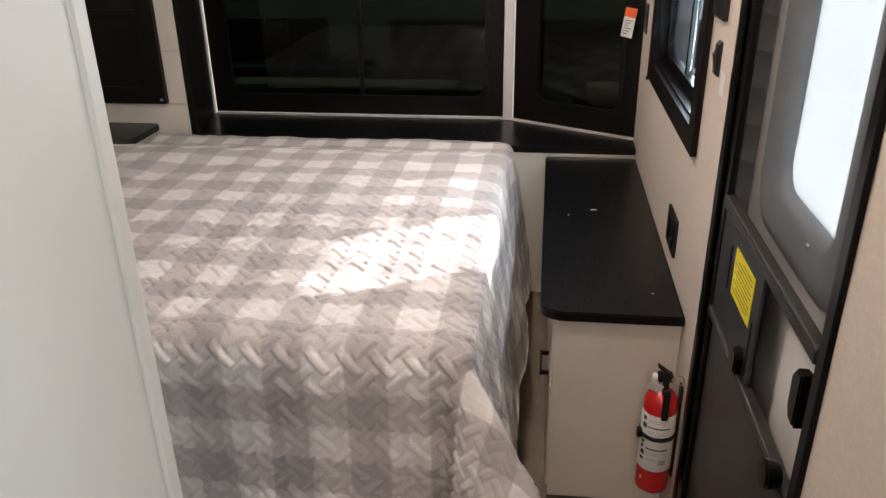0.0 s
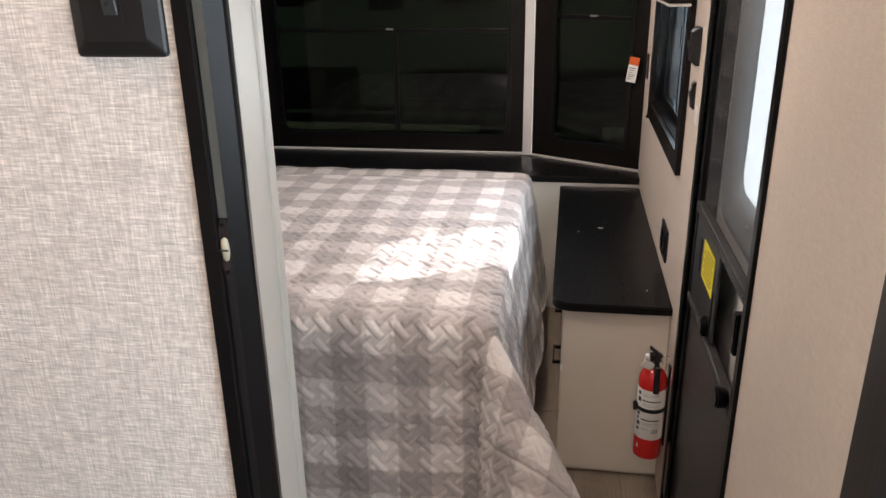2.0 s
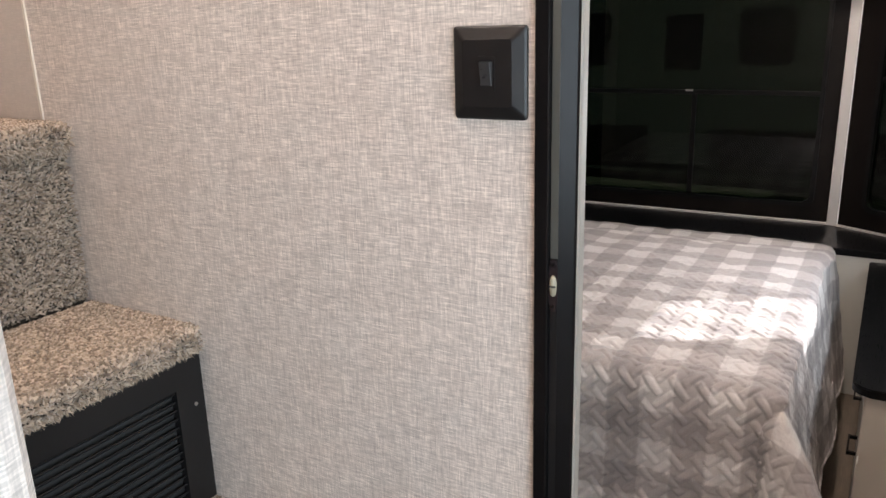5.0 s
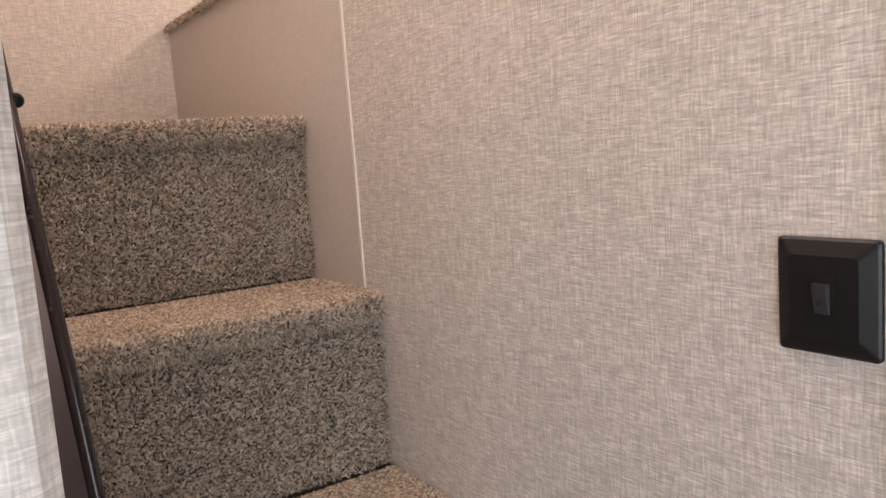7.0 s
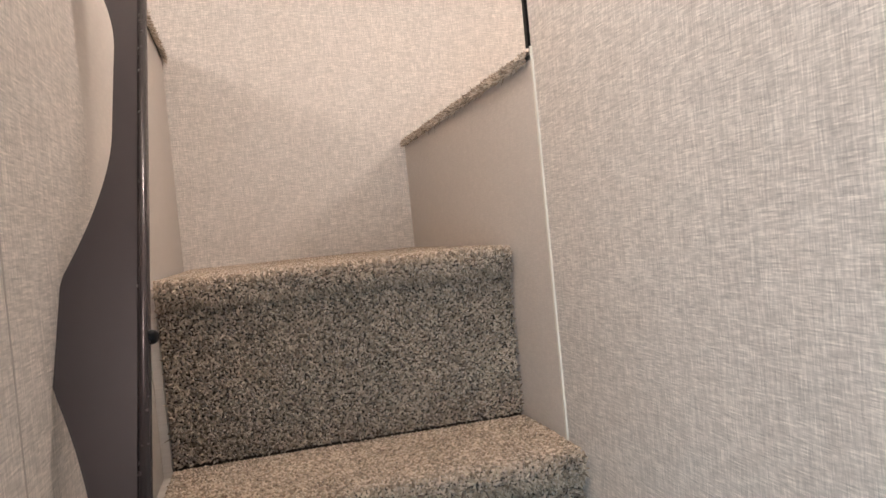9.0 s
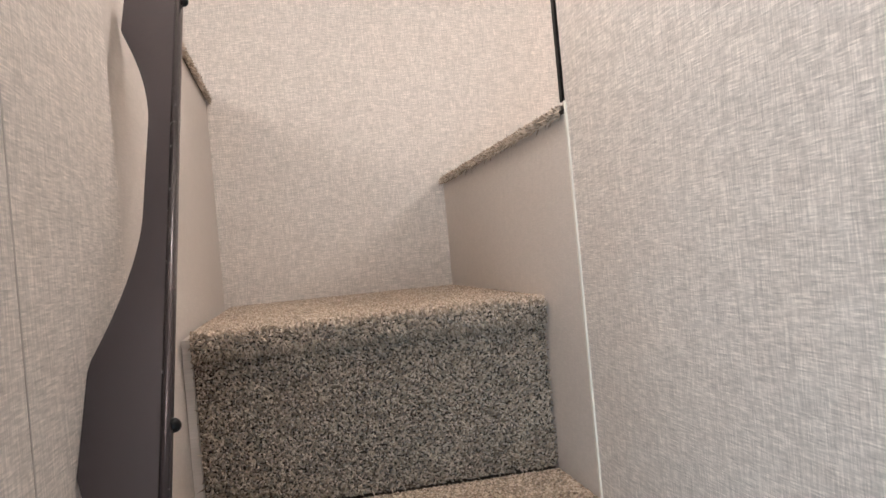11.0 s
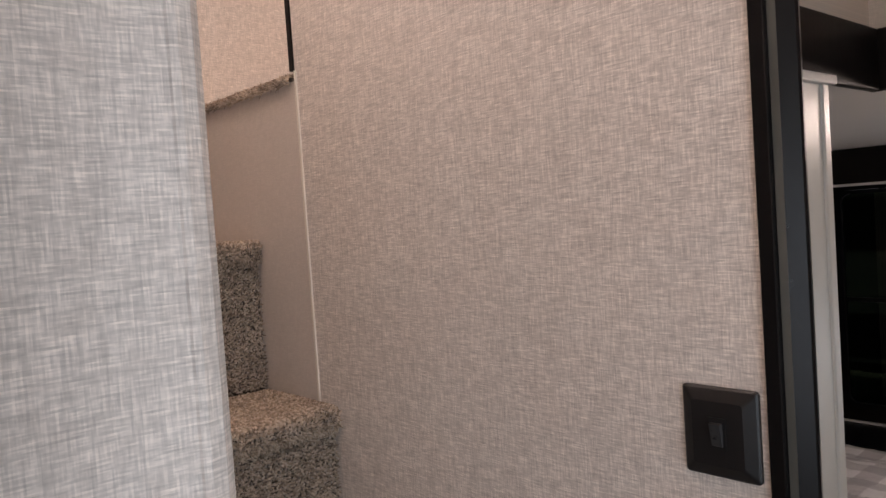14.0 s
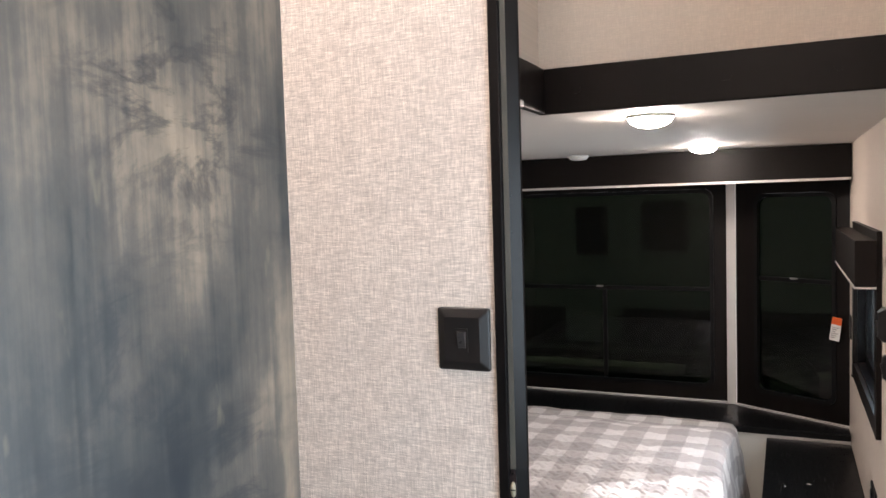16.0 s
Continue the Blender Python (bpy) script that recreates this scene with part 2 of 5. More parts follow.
def glass_clear(name, tint, rough=0.0, share=0.85):
    m = bpy.data.materials.new(name)
    m.use_nodes = True
    t = m.node_tree
    t.nodes.clear()
    out = t.nodes.new("ShaderNodeOutputMaterial")
    mixer = t.nodes.new("ShaderNodeMixShader")
    tr = t.nodes.new("ShaderNodeBsdfTransparent")
    tr.inputs[0].default_value = (*tint, 1)
    gl = t.nodes.new("ShaderNodeBsdfGlossy")
    gl.inputs["Roughness"].default_value = rough
    mixer.inputs[0].default_value = 1 - share
    join(t, tr.outputs[0], mixer.inputs[1])
    join(t, gl.outputs[0], mixer.inputs[2])
    join(t, mixer.outputs[0], out.inputs[0])
    return m


def frosted():
    m = bpy.data.materials.new("frosted_door_glass")
    m.use_nodes = True
    t = m.node_tree
    t.nodes.clear()
    out = t.nodes.new("ShaderNodeOutputMaterial")
    tl = t.nodes.new("ShaderNodeBsdfTranslucent")
    tl.inputs[0].default_value = (0.85, 0.9, 0.92, 1)
    gl = t.nodes.new("ShaderNodeBsdfGlossy")
    gl.inputs["Roughness"].default_value = 0.25
    mixer = t.nodes.new("ShaderNodeMixShader")
    mixer.inputs[0].default_value = 0.06
    join(t, tl.outputs[0], mixer.inputs[1])
    join(t, gl.outputs[0], mixer.inputs[2])
    join(t, mixer.outputs[0], out.inputs[0])
    return m


def screen_mesh(name, share):
    m = bpy.data.materials.new(name)
    m.use_nodes = True
    t = m.node_tree
    b = t.nodes["Principled BSDF"]
    b.inputs["Base Color"].default_value = (0.08, 0.08, 0.085, 1)
    b.inputs["Roughness"].default_value = 0.6
    b.inputs["Alpha"].default_value = share
    return m


def glow(name, colour, power):
    m = bpy.data.materials.new(name)
    m.use_nodes = True
    b = m.node_tree.nodes["Principled BSDF"]
    b.inputs["Base Color"].default_value = (0.8, 0.8, 0.78, 1)
    b.inputs["Emission Color"].default_value = (*colour, 1)
    b.inputs["Emission Strength"].default_value = power
    return m


GLASS_DARK = glass_clear("dark_tinted_glass", (0.105, 0.122, 0.09), 0.01, 0.978)
GLASS_CLEAR = glass_clear("window_glass", (0.93, 0.97, 0.98))
FROSTED = frosted()
SCREEN = screen_mesh("insect_screen", 0.28)
SUN_DIMMER = screen_mesh("sun_dimming_screen", 0.62)
DOME = glow("lit_dome_diffuser", LAMP_WARM, 180.0)
DOME_UPPER = glow("lit_upper_diffuser", LAMP_WARM, 20.0)


def quilt_material():
    m, t, b = shader("checked_quilt", (0.6, 0.57, 0.55), 0.85, spec=0.15)
    tc = t.nodes.new("ShaderNodeTexCoord")
    sp = t.nodes.new("ShaderNodeSeparateXYZ")
    join(t, tc.outputs["UV"], sp.inputs[0])
    wob = noise_at(t, (1, 1, 1), 14.0, 3.0, uv=True)

    def band(c, off, thread):
        c = maths(t, "ADD", c, maths(t, "MULTIPLY", maths(t, "SUBTRACT", wob, 0.5), 0.010))
        c = maths(t, "ADD", c, maths(t, "MULTIPLY", maths(t, "SUBTRACT", thread, 0.5), 0.016))
        f = maths(t, "FRACT", maths(t, "MULTIPLY", maths(t, "ADD", c, off), 1 / 0.1746))
        edge = maths(t, "MULTIPLY", maths(t, "ABSOLUTE", maths(t, "SUBTRACT", f, 0.5)), 2.0)
        return maths(t, "MINIMUM", maths(t, "MAXIMUM", maths(t, "ADD", maths(t, "MULTIPLY", maths(t, "SUBTRACT", edge, 0.5), 16.0), 0.5), 0.0), 1.0)
    th_u = noise_at(t, (600, 6, 1), 1.0, 2.0, uv=True)
    th_v = noise_at(t, (6, 600, 1), 1.0, 2.0, uv=True)
    gx = band(sp.outputs[0], 100 * 0.1746 + 0.5148, th_v)
    gy = band(sp.outputs[1], 100 * 0.1746 + 0.0791, th_u)
    # where the band function is high the stripe is grey
    grey = maths(t, "ADD", gx, gy)
    col = ramp(t, maths(t, "MULTIPLY", grey, 0.5), [(0.0, (0.80, 0.755, 0.74)), (0.5, (0.56, 0.515, 0.505)), (1.0, (0.43, 0.392, 0.387))])
    strands = maths(t, "MULTIPLY", maths(t, "ADD", th_u, th_v), 0.5)
    col = mix(t, 0.5, col, ramp(t, strands, [(0.3, (0.55, 0.55, 0.55)), (0.7, (1.0, 1.0, 1.0))]), "MULTIPLY")
    join(t, col, b.inputs["Base Color"])
    b.inputs["Sheen Weight"].default_value = 0.1
    fine = maths(t, "ADD", noise_at(t, (1, 1, 1), 420.0, 2.0, uv=True), maths(t, "MULTIPLY", noise_at(t, (1, 1, 1), 60.0, 5.0, uv=True), 1.5))
    bump(t, b, fine, 0.6, 0.0020)
    return m


QUILT = quilt_material()


# ---- mesh helpers ----
def mesh_of(name, bm, material, smooth=False):
    me = bpy.data.meshes.new(name)
    bm.to_mesh(me)
    bm.free()
    me.materials.append(material)
    if smooth:
        for p in me.polygons:
            p.use_smooth = True
    return me


def part(name, bm, material, parent, label="", smooth=False):
    ob = new(name, mesh_of(name, bm, material, smooth))
    ob.parent = parent
    if parent is not None:
        ob.matrix_parent_inverse = parent.matrix_basis.inverted()
    if label:
        ob["label"] = label
    return ob


def thing(name, at, label, category, group=""):
    ob = new(name)
    ob.empty_display_size = 0.05
    ob.location = at
    bpy.context.view_layer.update()
    return tagged(ob, label, category, group)


def structure(name, bm, material, label="", category="", parent=None):
    ob = part(name, bm, material, parent)
    return tagged(ob, label, category, kind="structure")


def box(bm, x0, x1, y0, y1, z0, z1, bevel=0.0, segs=2):
    r = bmesh.ops.create_cube(bm, size=1.0)
    vs = r["verts"]
    for v in vs:
        v.co = Vector(((x0 + x1) / 2 + v.co.x * (x1 - x0), (y0 + y1) / 2 + v.co.y * (y1 - y0), (z0 + z1) / 2 + v.co.z * (z1 - z0)))
    if bevel > 0:
        es = list({e for v in vs for e in v.link_edges})
        bmesh.ops.bevel(bm, geom=es, offset=bevel, segments=segs, affect="EDGES", profile=0.5)
    return bm


def boxes(*dims, bevel=0.0):
    bm = bmesh.new()
    for d in dims:
        box(bm, *d, bevel=bevel)
    return bm


def cyl(bm, centre, radius, depth, axis="z", segs=24, top=None, bevel=0.0):
    rot = {"z": Matrix(), "x": Matrix.Rotation(radians(90), 4, "Y"), "y": Matrix.Rotation(radians(-90), 4, "X")}[axis]
    r = bmesh.ops.create_cone(bm, cap_ends=True, segments=segs, radius1=radius, radius2=radius if top is None else top, depth=depth, matrix=Matrix.Translation(centre) @ rot)
    if bevel:
        rims = [e for e in {e for v in r["verts"] for e in v.link_edges} if any(len(f.verts) > 4 for f in e.link_faces)]
        bmesh.ops.bevel(bm, geom=rims, offset=bevel, segments=2, affect="EDGES")
    return bm


def lathe(bm, centre, profile, segs=32):
    rings = []
    for r, z in profile:
        rings.append([bm.verts.new((centre[0] + r * math.cos(2 * math.pi * i / segs), centre[1] + r * math.sin(2 * math.pi * i / segs), centre[2] + z)) for i in range(segs)])
    for a, b in zip(rings, rings[1:]):
        for i in range(segs):
            bm.faces.new((a[i], a[(i + 1) % segs], b[(i + 1) % segs], b[i]))
    bm.faces.new(list(reversed(rings[0])))
    bm.faces.new(rings[-1])
    return bm


def prism(bm, outline, axis, lo, hi, bevel=0.0):
    """Extrudes a 2D outline along an axis: 'x' takes (y, z), 'y' takes (x, z), 'z' takes (x, y)."""
    def at(p, d):
        return {"x": (d, p[0], p[1]), "y": (p[0], d, p[1]), "z": (p[0], p[1], d)}[axis]
    a = [bm.verts.new(at(p, lo)) for p in outline]
    b = [bm.verts.new(at(p, hi)) for p in outline]
    fs = [bm.faces.new(a), bm.faces.new(list(reversed(b)))]
    for i in range(len(a)):
        j = (i + 1) % len(a)
        fs.append(bm.faces.new((a[j], a[i], b[i], b[j])))
    if bevel:
        bmesh.ops.bevel(bm, geom=list({e for f in fs[:2] for e in f.edges}), offset=bevel, segments=2, affect="EDGES")
    bmesh.ops.recalc_face_normals(bm, faces=bm.faces)
    return bm


def rounded(u0, u1, v0, v1, r, n=6):
    pts = []
    for cu, cv, a0 in ((u1 - r, v1 - r, 0), (u0 + r, v1 - r, 90), (u0 + r, v0 + r, 180), (u1 - r, v0 + r, 270)):
        for i in range(n + 1):
            a = radians(a0 + 90 * i / n)
            pts.append((cu + r * math.cos(a), cv + r * math.sin(a)))
    return pts


def ring(bm, outer, inner, axis, lo, hi, bevel=0.0):
    """A frame between two outlines with the same number of points."""
    def at(p, d):
        return {"x": (d, p[0], p[1]), "y": (p[0], d, p[1]), "z": (p[0], p[1], d)}[axis]
    n = len(outer)
    o0, o1, i0, i1 = ([bm.verts.new(at(p, d)) for p in pts] for pts, d in ((outer, lo), (outer, hi), (inner, lo), (inner, hi)))
    for k in range(n):
        j = (k + 1) % n
        for q in ((o0[k], o0[j], i0[j], i0[k]), (o1[j], o1[k], i1[k], i1[j]), (o0[j], o0[k], o1[k], o1[j]), (i0[k], i0[j], i1[j], i1[k])):
            bm.faces.new(q)
    bmesh.ops.recalc_face_normals(bm, faces=bm.faces)
    return bm


def rect(u0, u1, v0, v1):
    return [(u1, v1), (u0, v1), (u0, v0), (u1, v0)]


def grid_mesh(name, pts, uvs, material):
    """A smooth sheet from an array of points, rows by columns."""
    rows, cols = pts.shape[:2]
    idx = np.arange(rows * cols).reshape(rows, cols)
    quads = np.stack([idx[:-1, :-1], idx[:-1, 1:], idx[1:, 1:], idx[1:, :-1]], -1).reshape(-1, 4)
    me = bpy.data.meshes.new(name)
    me.from_pydata(pts.reshape(-1, 3).tolist(), [], quads.tolist())
    layer = me.uv_layers.new(name="UVMap")
    flat = uvs.reshape(-1, 2)[quads.reshape(-1)]
    layer.data.foreach_set("uv", flat.astype(np.float32).reshape(-1))
    me.polygons.foreach_set("use_smooth", np.ones(len(quads), dtype=bool))
    me.materials.append(material)
    me.update()
    return me


def tuft_mesh(name, places, normals, length, width, material, seed, droop=0.0):
    """Carpet pile: one small leaning three-sided loop per place."""
    rng = np.random.default_rng(seed)
    n = len(places)
    ref = np.where(np.abs(normals[:, 2:3]) > 0.7, np.array([[1.0, 0, 0]]), np.array([[0, 0, 1.0]]))
    u = np.cross(normals, ref)
    u /= np.linalg.norm(u, axis=1, keepdims=True)
    v = np.cross(normals, u)
    ang = rng.uniform(0, 2 * np.pi, n)
    w = width * rng.uniform(0.7, 1.3, (n, 1)) * (0.88 + 0.4 * np.maximum(0, normals[:, 2:3]))
    verts = np.zeros((n, 4, 3))
    for k in range(3):
        a = ang + k * 2 * np.pi / 3
        verts[:, k] = places + w * (np.cos(a)[:, None] * u + np.sin(a)[:, None] * v)
    lean = rng.normal(0, 0.45, (n, 2))
    h = length * rng.uniform(0.6, 1.25, (n, 1)) * (1.15 - 0.8 * np.maximum(0, normals[:, 2:3]))
    sag = np.zeros((n, 3))
    sag[:, 2] = -droop * (1 - np.abs(normals[:, 2]))
    verts[:, 3] = places + h * (normals + lean[:, :1] * u + lean[:, 1:] * v + sag)
    base = (np.arange(n) * 4)[:, None]
    tris = np.concatenate([base + np.array([[0, 1, 3]]), base + np.array([[1, 2, 3]]), base + np.array([[2, 0, 3]])])
    me = bpy.data.meshes.new(name)
    me.from_pydata(verts.reshape(-1, 3).tolist(), [], tris.tolist())
    me.materials.append(material)
    me.update()
    return me


# ---- large structure ----
R, L = 0.37, -2.18          # inner faces of the outer walls
Y0 = 0.206                  # near face of the partition with the pocket door
TOP = 2.95                  # high ceiling
LOFT = 2.147                # loft floor
LOW = 2.04                  # bedroom ceiling
BACK = 3.62

structure("ground", boxes((-60, 60, -60, 60, -0.75, -0.7)), plain("pale_gravel", (0.42, 0.40, 0.37), 0.9, vary=0.25, size=3), "pale gravel ground outside the windows", "ground")
floor = structure("floor", boxes((L - 0.06, 1.06, -3.0, BACK + 0.1, -0.08, -0.006)), CARPET_BACK, "grey-brown oak-look vinyl plank floor", "floor")

# outer wall with the entry door and the side window
DY0, DY1, DZ1 = 0.905, 1.567, 1.93
WY0, WY1, WZ0, WZ1 = 1.93, 2.775, 1.085, 1.62
structure("wall_right", boxes((R, R + 0.06, 0.26, DY0, 0, TOP), (R, R + 0.06, DY0, DY1, DZ1, TOP), (R, R + 0.06, DY1, WY0, 0, TOP),
                              (R, R + 0.06, WY0, WY1, 0, WZ0), (R, R + 0.06, WY0, WY1, WZ1, TOP), (R, R + 0.06, WY1, 3.215, 0, TOP), (R, R + 0.06, 3.215, BACK, 0, 0.66), (R, R + 0.06, 3.215, BACK, 2.06, TOP)),
          PANEL_Y, "beige lightly textured wall panel beside the entry door", "wall")
structure("wall_left", boxes((L - 0.06, L, -3.0, BACK + 0.1, 0, TOP)), BACK_LINEN, "beige woven-look wallpapered side wall", "wall")
structure("wall_front", boxes((L - 0.06, -1.66, BACK, BACK + 0.1, 0, TOP), (-1.66, R + 0.06, BACK, BACK + 0.1, 0, 0.66), (-1.66, R + 0.06, BACK, BACK + 0.1, 2.06, TOP)), PANEL_X, "beige front wall behind the windows", "wall")
structure("wall_rear", boxes((L - 0.06, 1.06, -3.0, -2.95, 0, TOP)), LINEN_X, "beige wallpapered rear wall", "wall")
MW = (-1.80, -0.10, 1.05, 2.05)
structure("wall_slide_out", boxes((1.0, 1.06, -2.95, MW[0], 0, TOP), (1.0, 1.06, MW[0], MW[1], 0, MW[2]), (1.0, 1.06, MW[0], MW[1], MW[3], TOP), (1.0, 1.06, MW[1], 0.26, 0, TOP)),
          PANEL_Y, "beige wall with a wide window", "wall")
structure("ceiling", boxes((L - 0.06, 1.06, -3.0, BACK + 0.1, TOP, TOP + 0.06)), CEILING, "smooth white high ceiling", "ceiling")
structure("bedroom_ceiling", boxes((L, R, 1.02, BACK, LOW, LOFT), (L, -0.48, 0.262, 1.02, LOW, LOFT)), CEILING, "smooth white low ceiling over the bed", "ceiling")

# partition with the pocket door; the stair opens into the loft beyond x = -1.185
structure("wall_partition", boxes((-1.178, -0.309, Y0, Y0 + 0.056, 0, TOP)), LINEN_X, "grey-beige woven linen wallpapered partition", "wall")
structure("wall_below_loft", boxes((L, -1.1785, Y0, Y0 + 0.056, 0, LOFT - 0.018)), STAIR_PANEL, "smooth beige panel beside the upper stair", "wall")
structure("wall_dark_end", boxes((0.305, 1.0, 0.150, 0.214, 0, TOP)), ESPRESSO, "smoky dark wood-look panelled partition", "wall")
structure("loft_front", boxes((-0.48, R, 1.02, 1.05, LOFT, TOP), (-0.51, -0.48, 0.262, 1.05, LOFT, TOP)), PANEL_X, "beige wallpapered loft front above the beam", "wall")
structure("trim_seam", boxes((-1.178, -1.1725, Y0 - 0.003, Y0 + 0.001, 1.53, LOFT)), SEAM, "thin pale seam strip on the wallpaper", "trim")
structure("trim_loft_edge", boxes((-1.190, -1.1785, Y0 - 0.004, Y0 + 0.06, LOFT, TOP)), BROWN_BLACK, "dark edge strip of the loft opening", "trim")
# beam round the stair landing
structure("trim_beam", boxes((-0.48, R - 0.002, 1.0, 1.018, LOW - 0.004, 2.149), (-0.478, -0.46, 0.264, 0.9995, LOW - 0.004, 2.149), bevel=0.003), BROWN_BLACK, "black-brown beam under the loft", "beam")

# closet side beside the pocket door, white
structure("wall_closet_side", boxes((-0.455, -0.43, 0.264, 0.66, 0, LOW - 0.006)), WHITE_PAINT, "off-white laminate closet side panel", "wall")
structure("trim_closet_edge", boxes((-0.458, -0.426, 0.661, 0.687, 0, LOW - 0.006), bevel=0.004), WHITE_PAINT, "off-white rounded edge strip of the closet", "trim")
structure("trim_closet_cap", boxes((-0.47, -0.418, 0.264, 0.70, LOW - 0.02, LOW - 0.005), bevel=0.003), SILVER, "pale cap strip on the closet side", "trim")
structure("wall_closet_back", boxes((L, -0.46, 0.66, 0.685, 0, LOW)), WHITE_PAINT, "off-white closet wall at the bed foot", "wall")

STAIR_Y, PANEL_AT = -0.400, -0.419    # papered face and set-back panel of the stair side
# stair side partition, its rounded corner strip and the smoky panel beyond
structure("wall_stair_side", boxes((-0.930, -0.322, -0.56, STAIR_Y, 0, TOP)), linen("linen_wallpaper_stair", 0, contrast=0.9), "beige woven linen wallpapered stair wall", "wall")
structure("trim_paper_seam", boxes((-0.6065, -0.6045, STAIR_Y - 0.001, STAIR_Y + 0.0006, 0, TOP)), plain("seam_shade", (0.47, 0.425, 0.385), 0.7), "thin seam line between two widths of wallpaper", "trim")
structure("wall_stair_panel", boxes((-1.45, -0.9305, -0.56, PANEL_AT, 0, TOP), (L, -1.45, -0.56, PANEL_AT, 0, 2.393)), STAIR_PANEL, "smooth beige set-back panel beside the upper stair", "wall")
structure("wall_stair_end", boxes((-0.3218, -0.3175, -0.62, -0.396, 0, TOP)), LINEN_Y, "pale woven linen end of the stair wall", "wall")
bead = prism(bmesh.new(), [(-0.335, -0.41), (-0.335, -0.376), (-0.328, -0.371), (-0.319, -0.372), (-0.3115, -0.379), (-0.3085, -0.388), (-0.3091, -0.3922), (-0.3106, -0.3932), (-0.3122, -0.403), (-0.3172, -0.430), (-0.322, -0.430)], "z", 0, TOP)
structure("trim_corner_bead", bead, LINEN_Y, "pale fabric-covered rounded corner strip", "trim")
structure("wall_smoky_panel", boxes((-0.24, -0.1725, -1.9, -0.509, 0, TOP), bevel=0.001), DARK_WOOD, "smoky grey-brown wood-look tall panel", "wall")
structure("wall_smoky_back", boxes((-0.60, -0.24, -0.62, -0.57, 0, TOP)), LINEN_X, "wallpapered wall behind the smoky panel", "wall")

# ---- doorway of the pocket door ----
post = boxes((-0.3105, -0.2940, 0.1985, 0.2135, 0, TOP), (-0.3105, -0.3060, 0.2135, 0.2375, 0, TOP), bevel=0.0015)
prism(post, [(-0.2840, 0.2040), (-0.2690, 0.2130), (-0.2675, 0.2165), (-0.2845, 0.2600), (-0.3105, 0.2600), (-0.3105, 0.2380), (-0.2840, 0.2380)], "z", 0, TOP)
jamb = structure("door_frame_pocket", post, BLACK_TRIM, "black jamb of the pocket door", "door frame")
pocket = thing("pocket_door", (-0.289, 0.219, 0), "sliding pocket door pushed open into the wall, reflection painted on its edge", "door")
# one door edge in two colours: the pale upper part paints a window reflection
part("door_edge", boxes((-0.2938, -0.2842, 0.2045, 0.2360, 1.409, TOP - 0.02), bevel=0.001), EDGE_REFLECTION, pocket, "upper edge of the door with window reflection painted pale")
part("lower_edge", boxes((-0.2938, -0.2842, 0.2045, 0.2360, 0.01, 1.4085), bevel=0.001), BLACK_SATIN, pocket, "dark lower edge of the door below the painted reflection")
plate_out = [(-0.2945, 1.361), (-0.2918, 1.348), (-0.2862, 1.348), (-0.2835, 1.361), (-0.2835, 1.397), (-0.2862, 1.409), (-0.2918, 1.409), (-0.2945, 1.397)]
latch = part("latch_plate", prism(bmesh.new(), plate_out, "y", 0.2020, 0.2043, 0.0006), BRONZE, pocket, "dark worn latch plate")
part("latch_bolt", lathe(bmesh.new(), (-0.2888, 0.2030, 1.366), [(0.001, 0), (0.0034, 0.002), (0.0046, 0.008), (0.0046, 0.017), (0.0034, 0.023), (0.001, 0.025)], 12), IVORY, pocket, "pale plastic latch bolt", True)
part("bolt_slot", boxes((-0.2932, -0.2844, 0.1978, 0.1988, 1.3778, 1.3796)), INK, pocket)
for pz in (1.3545, 1.4030):
    part("plate_screw", cyl(bmesh.new(), (-0.2890, 0.2015, pz), 0.0020, 0.0012, "y", 10), BLACK_TRIM, pocket)


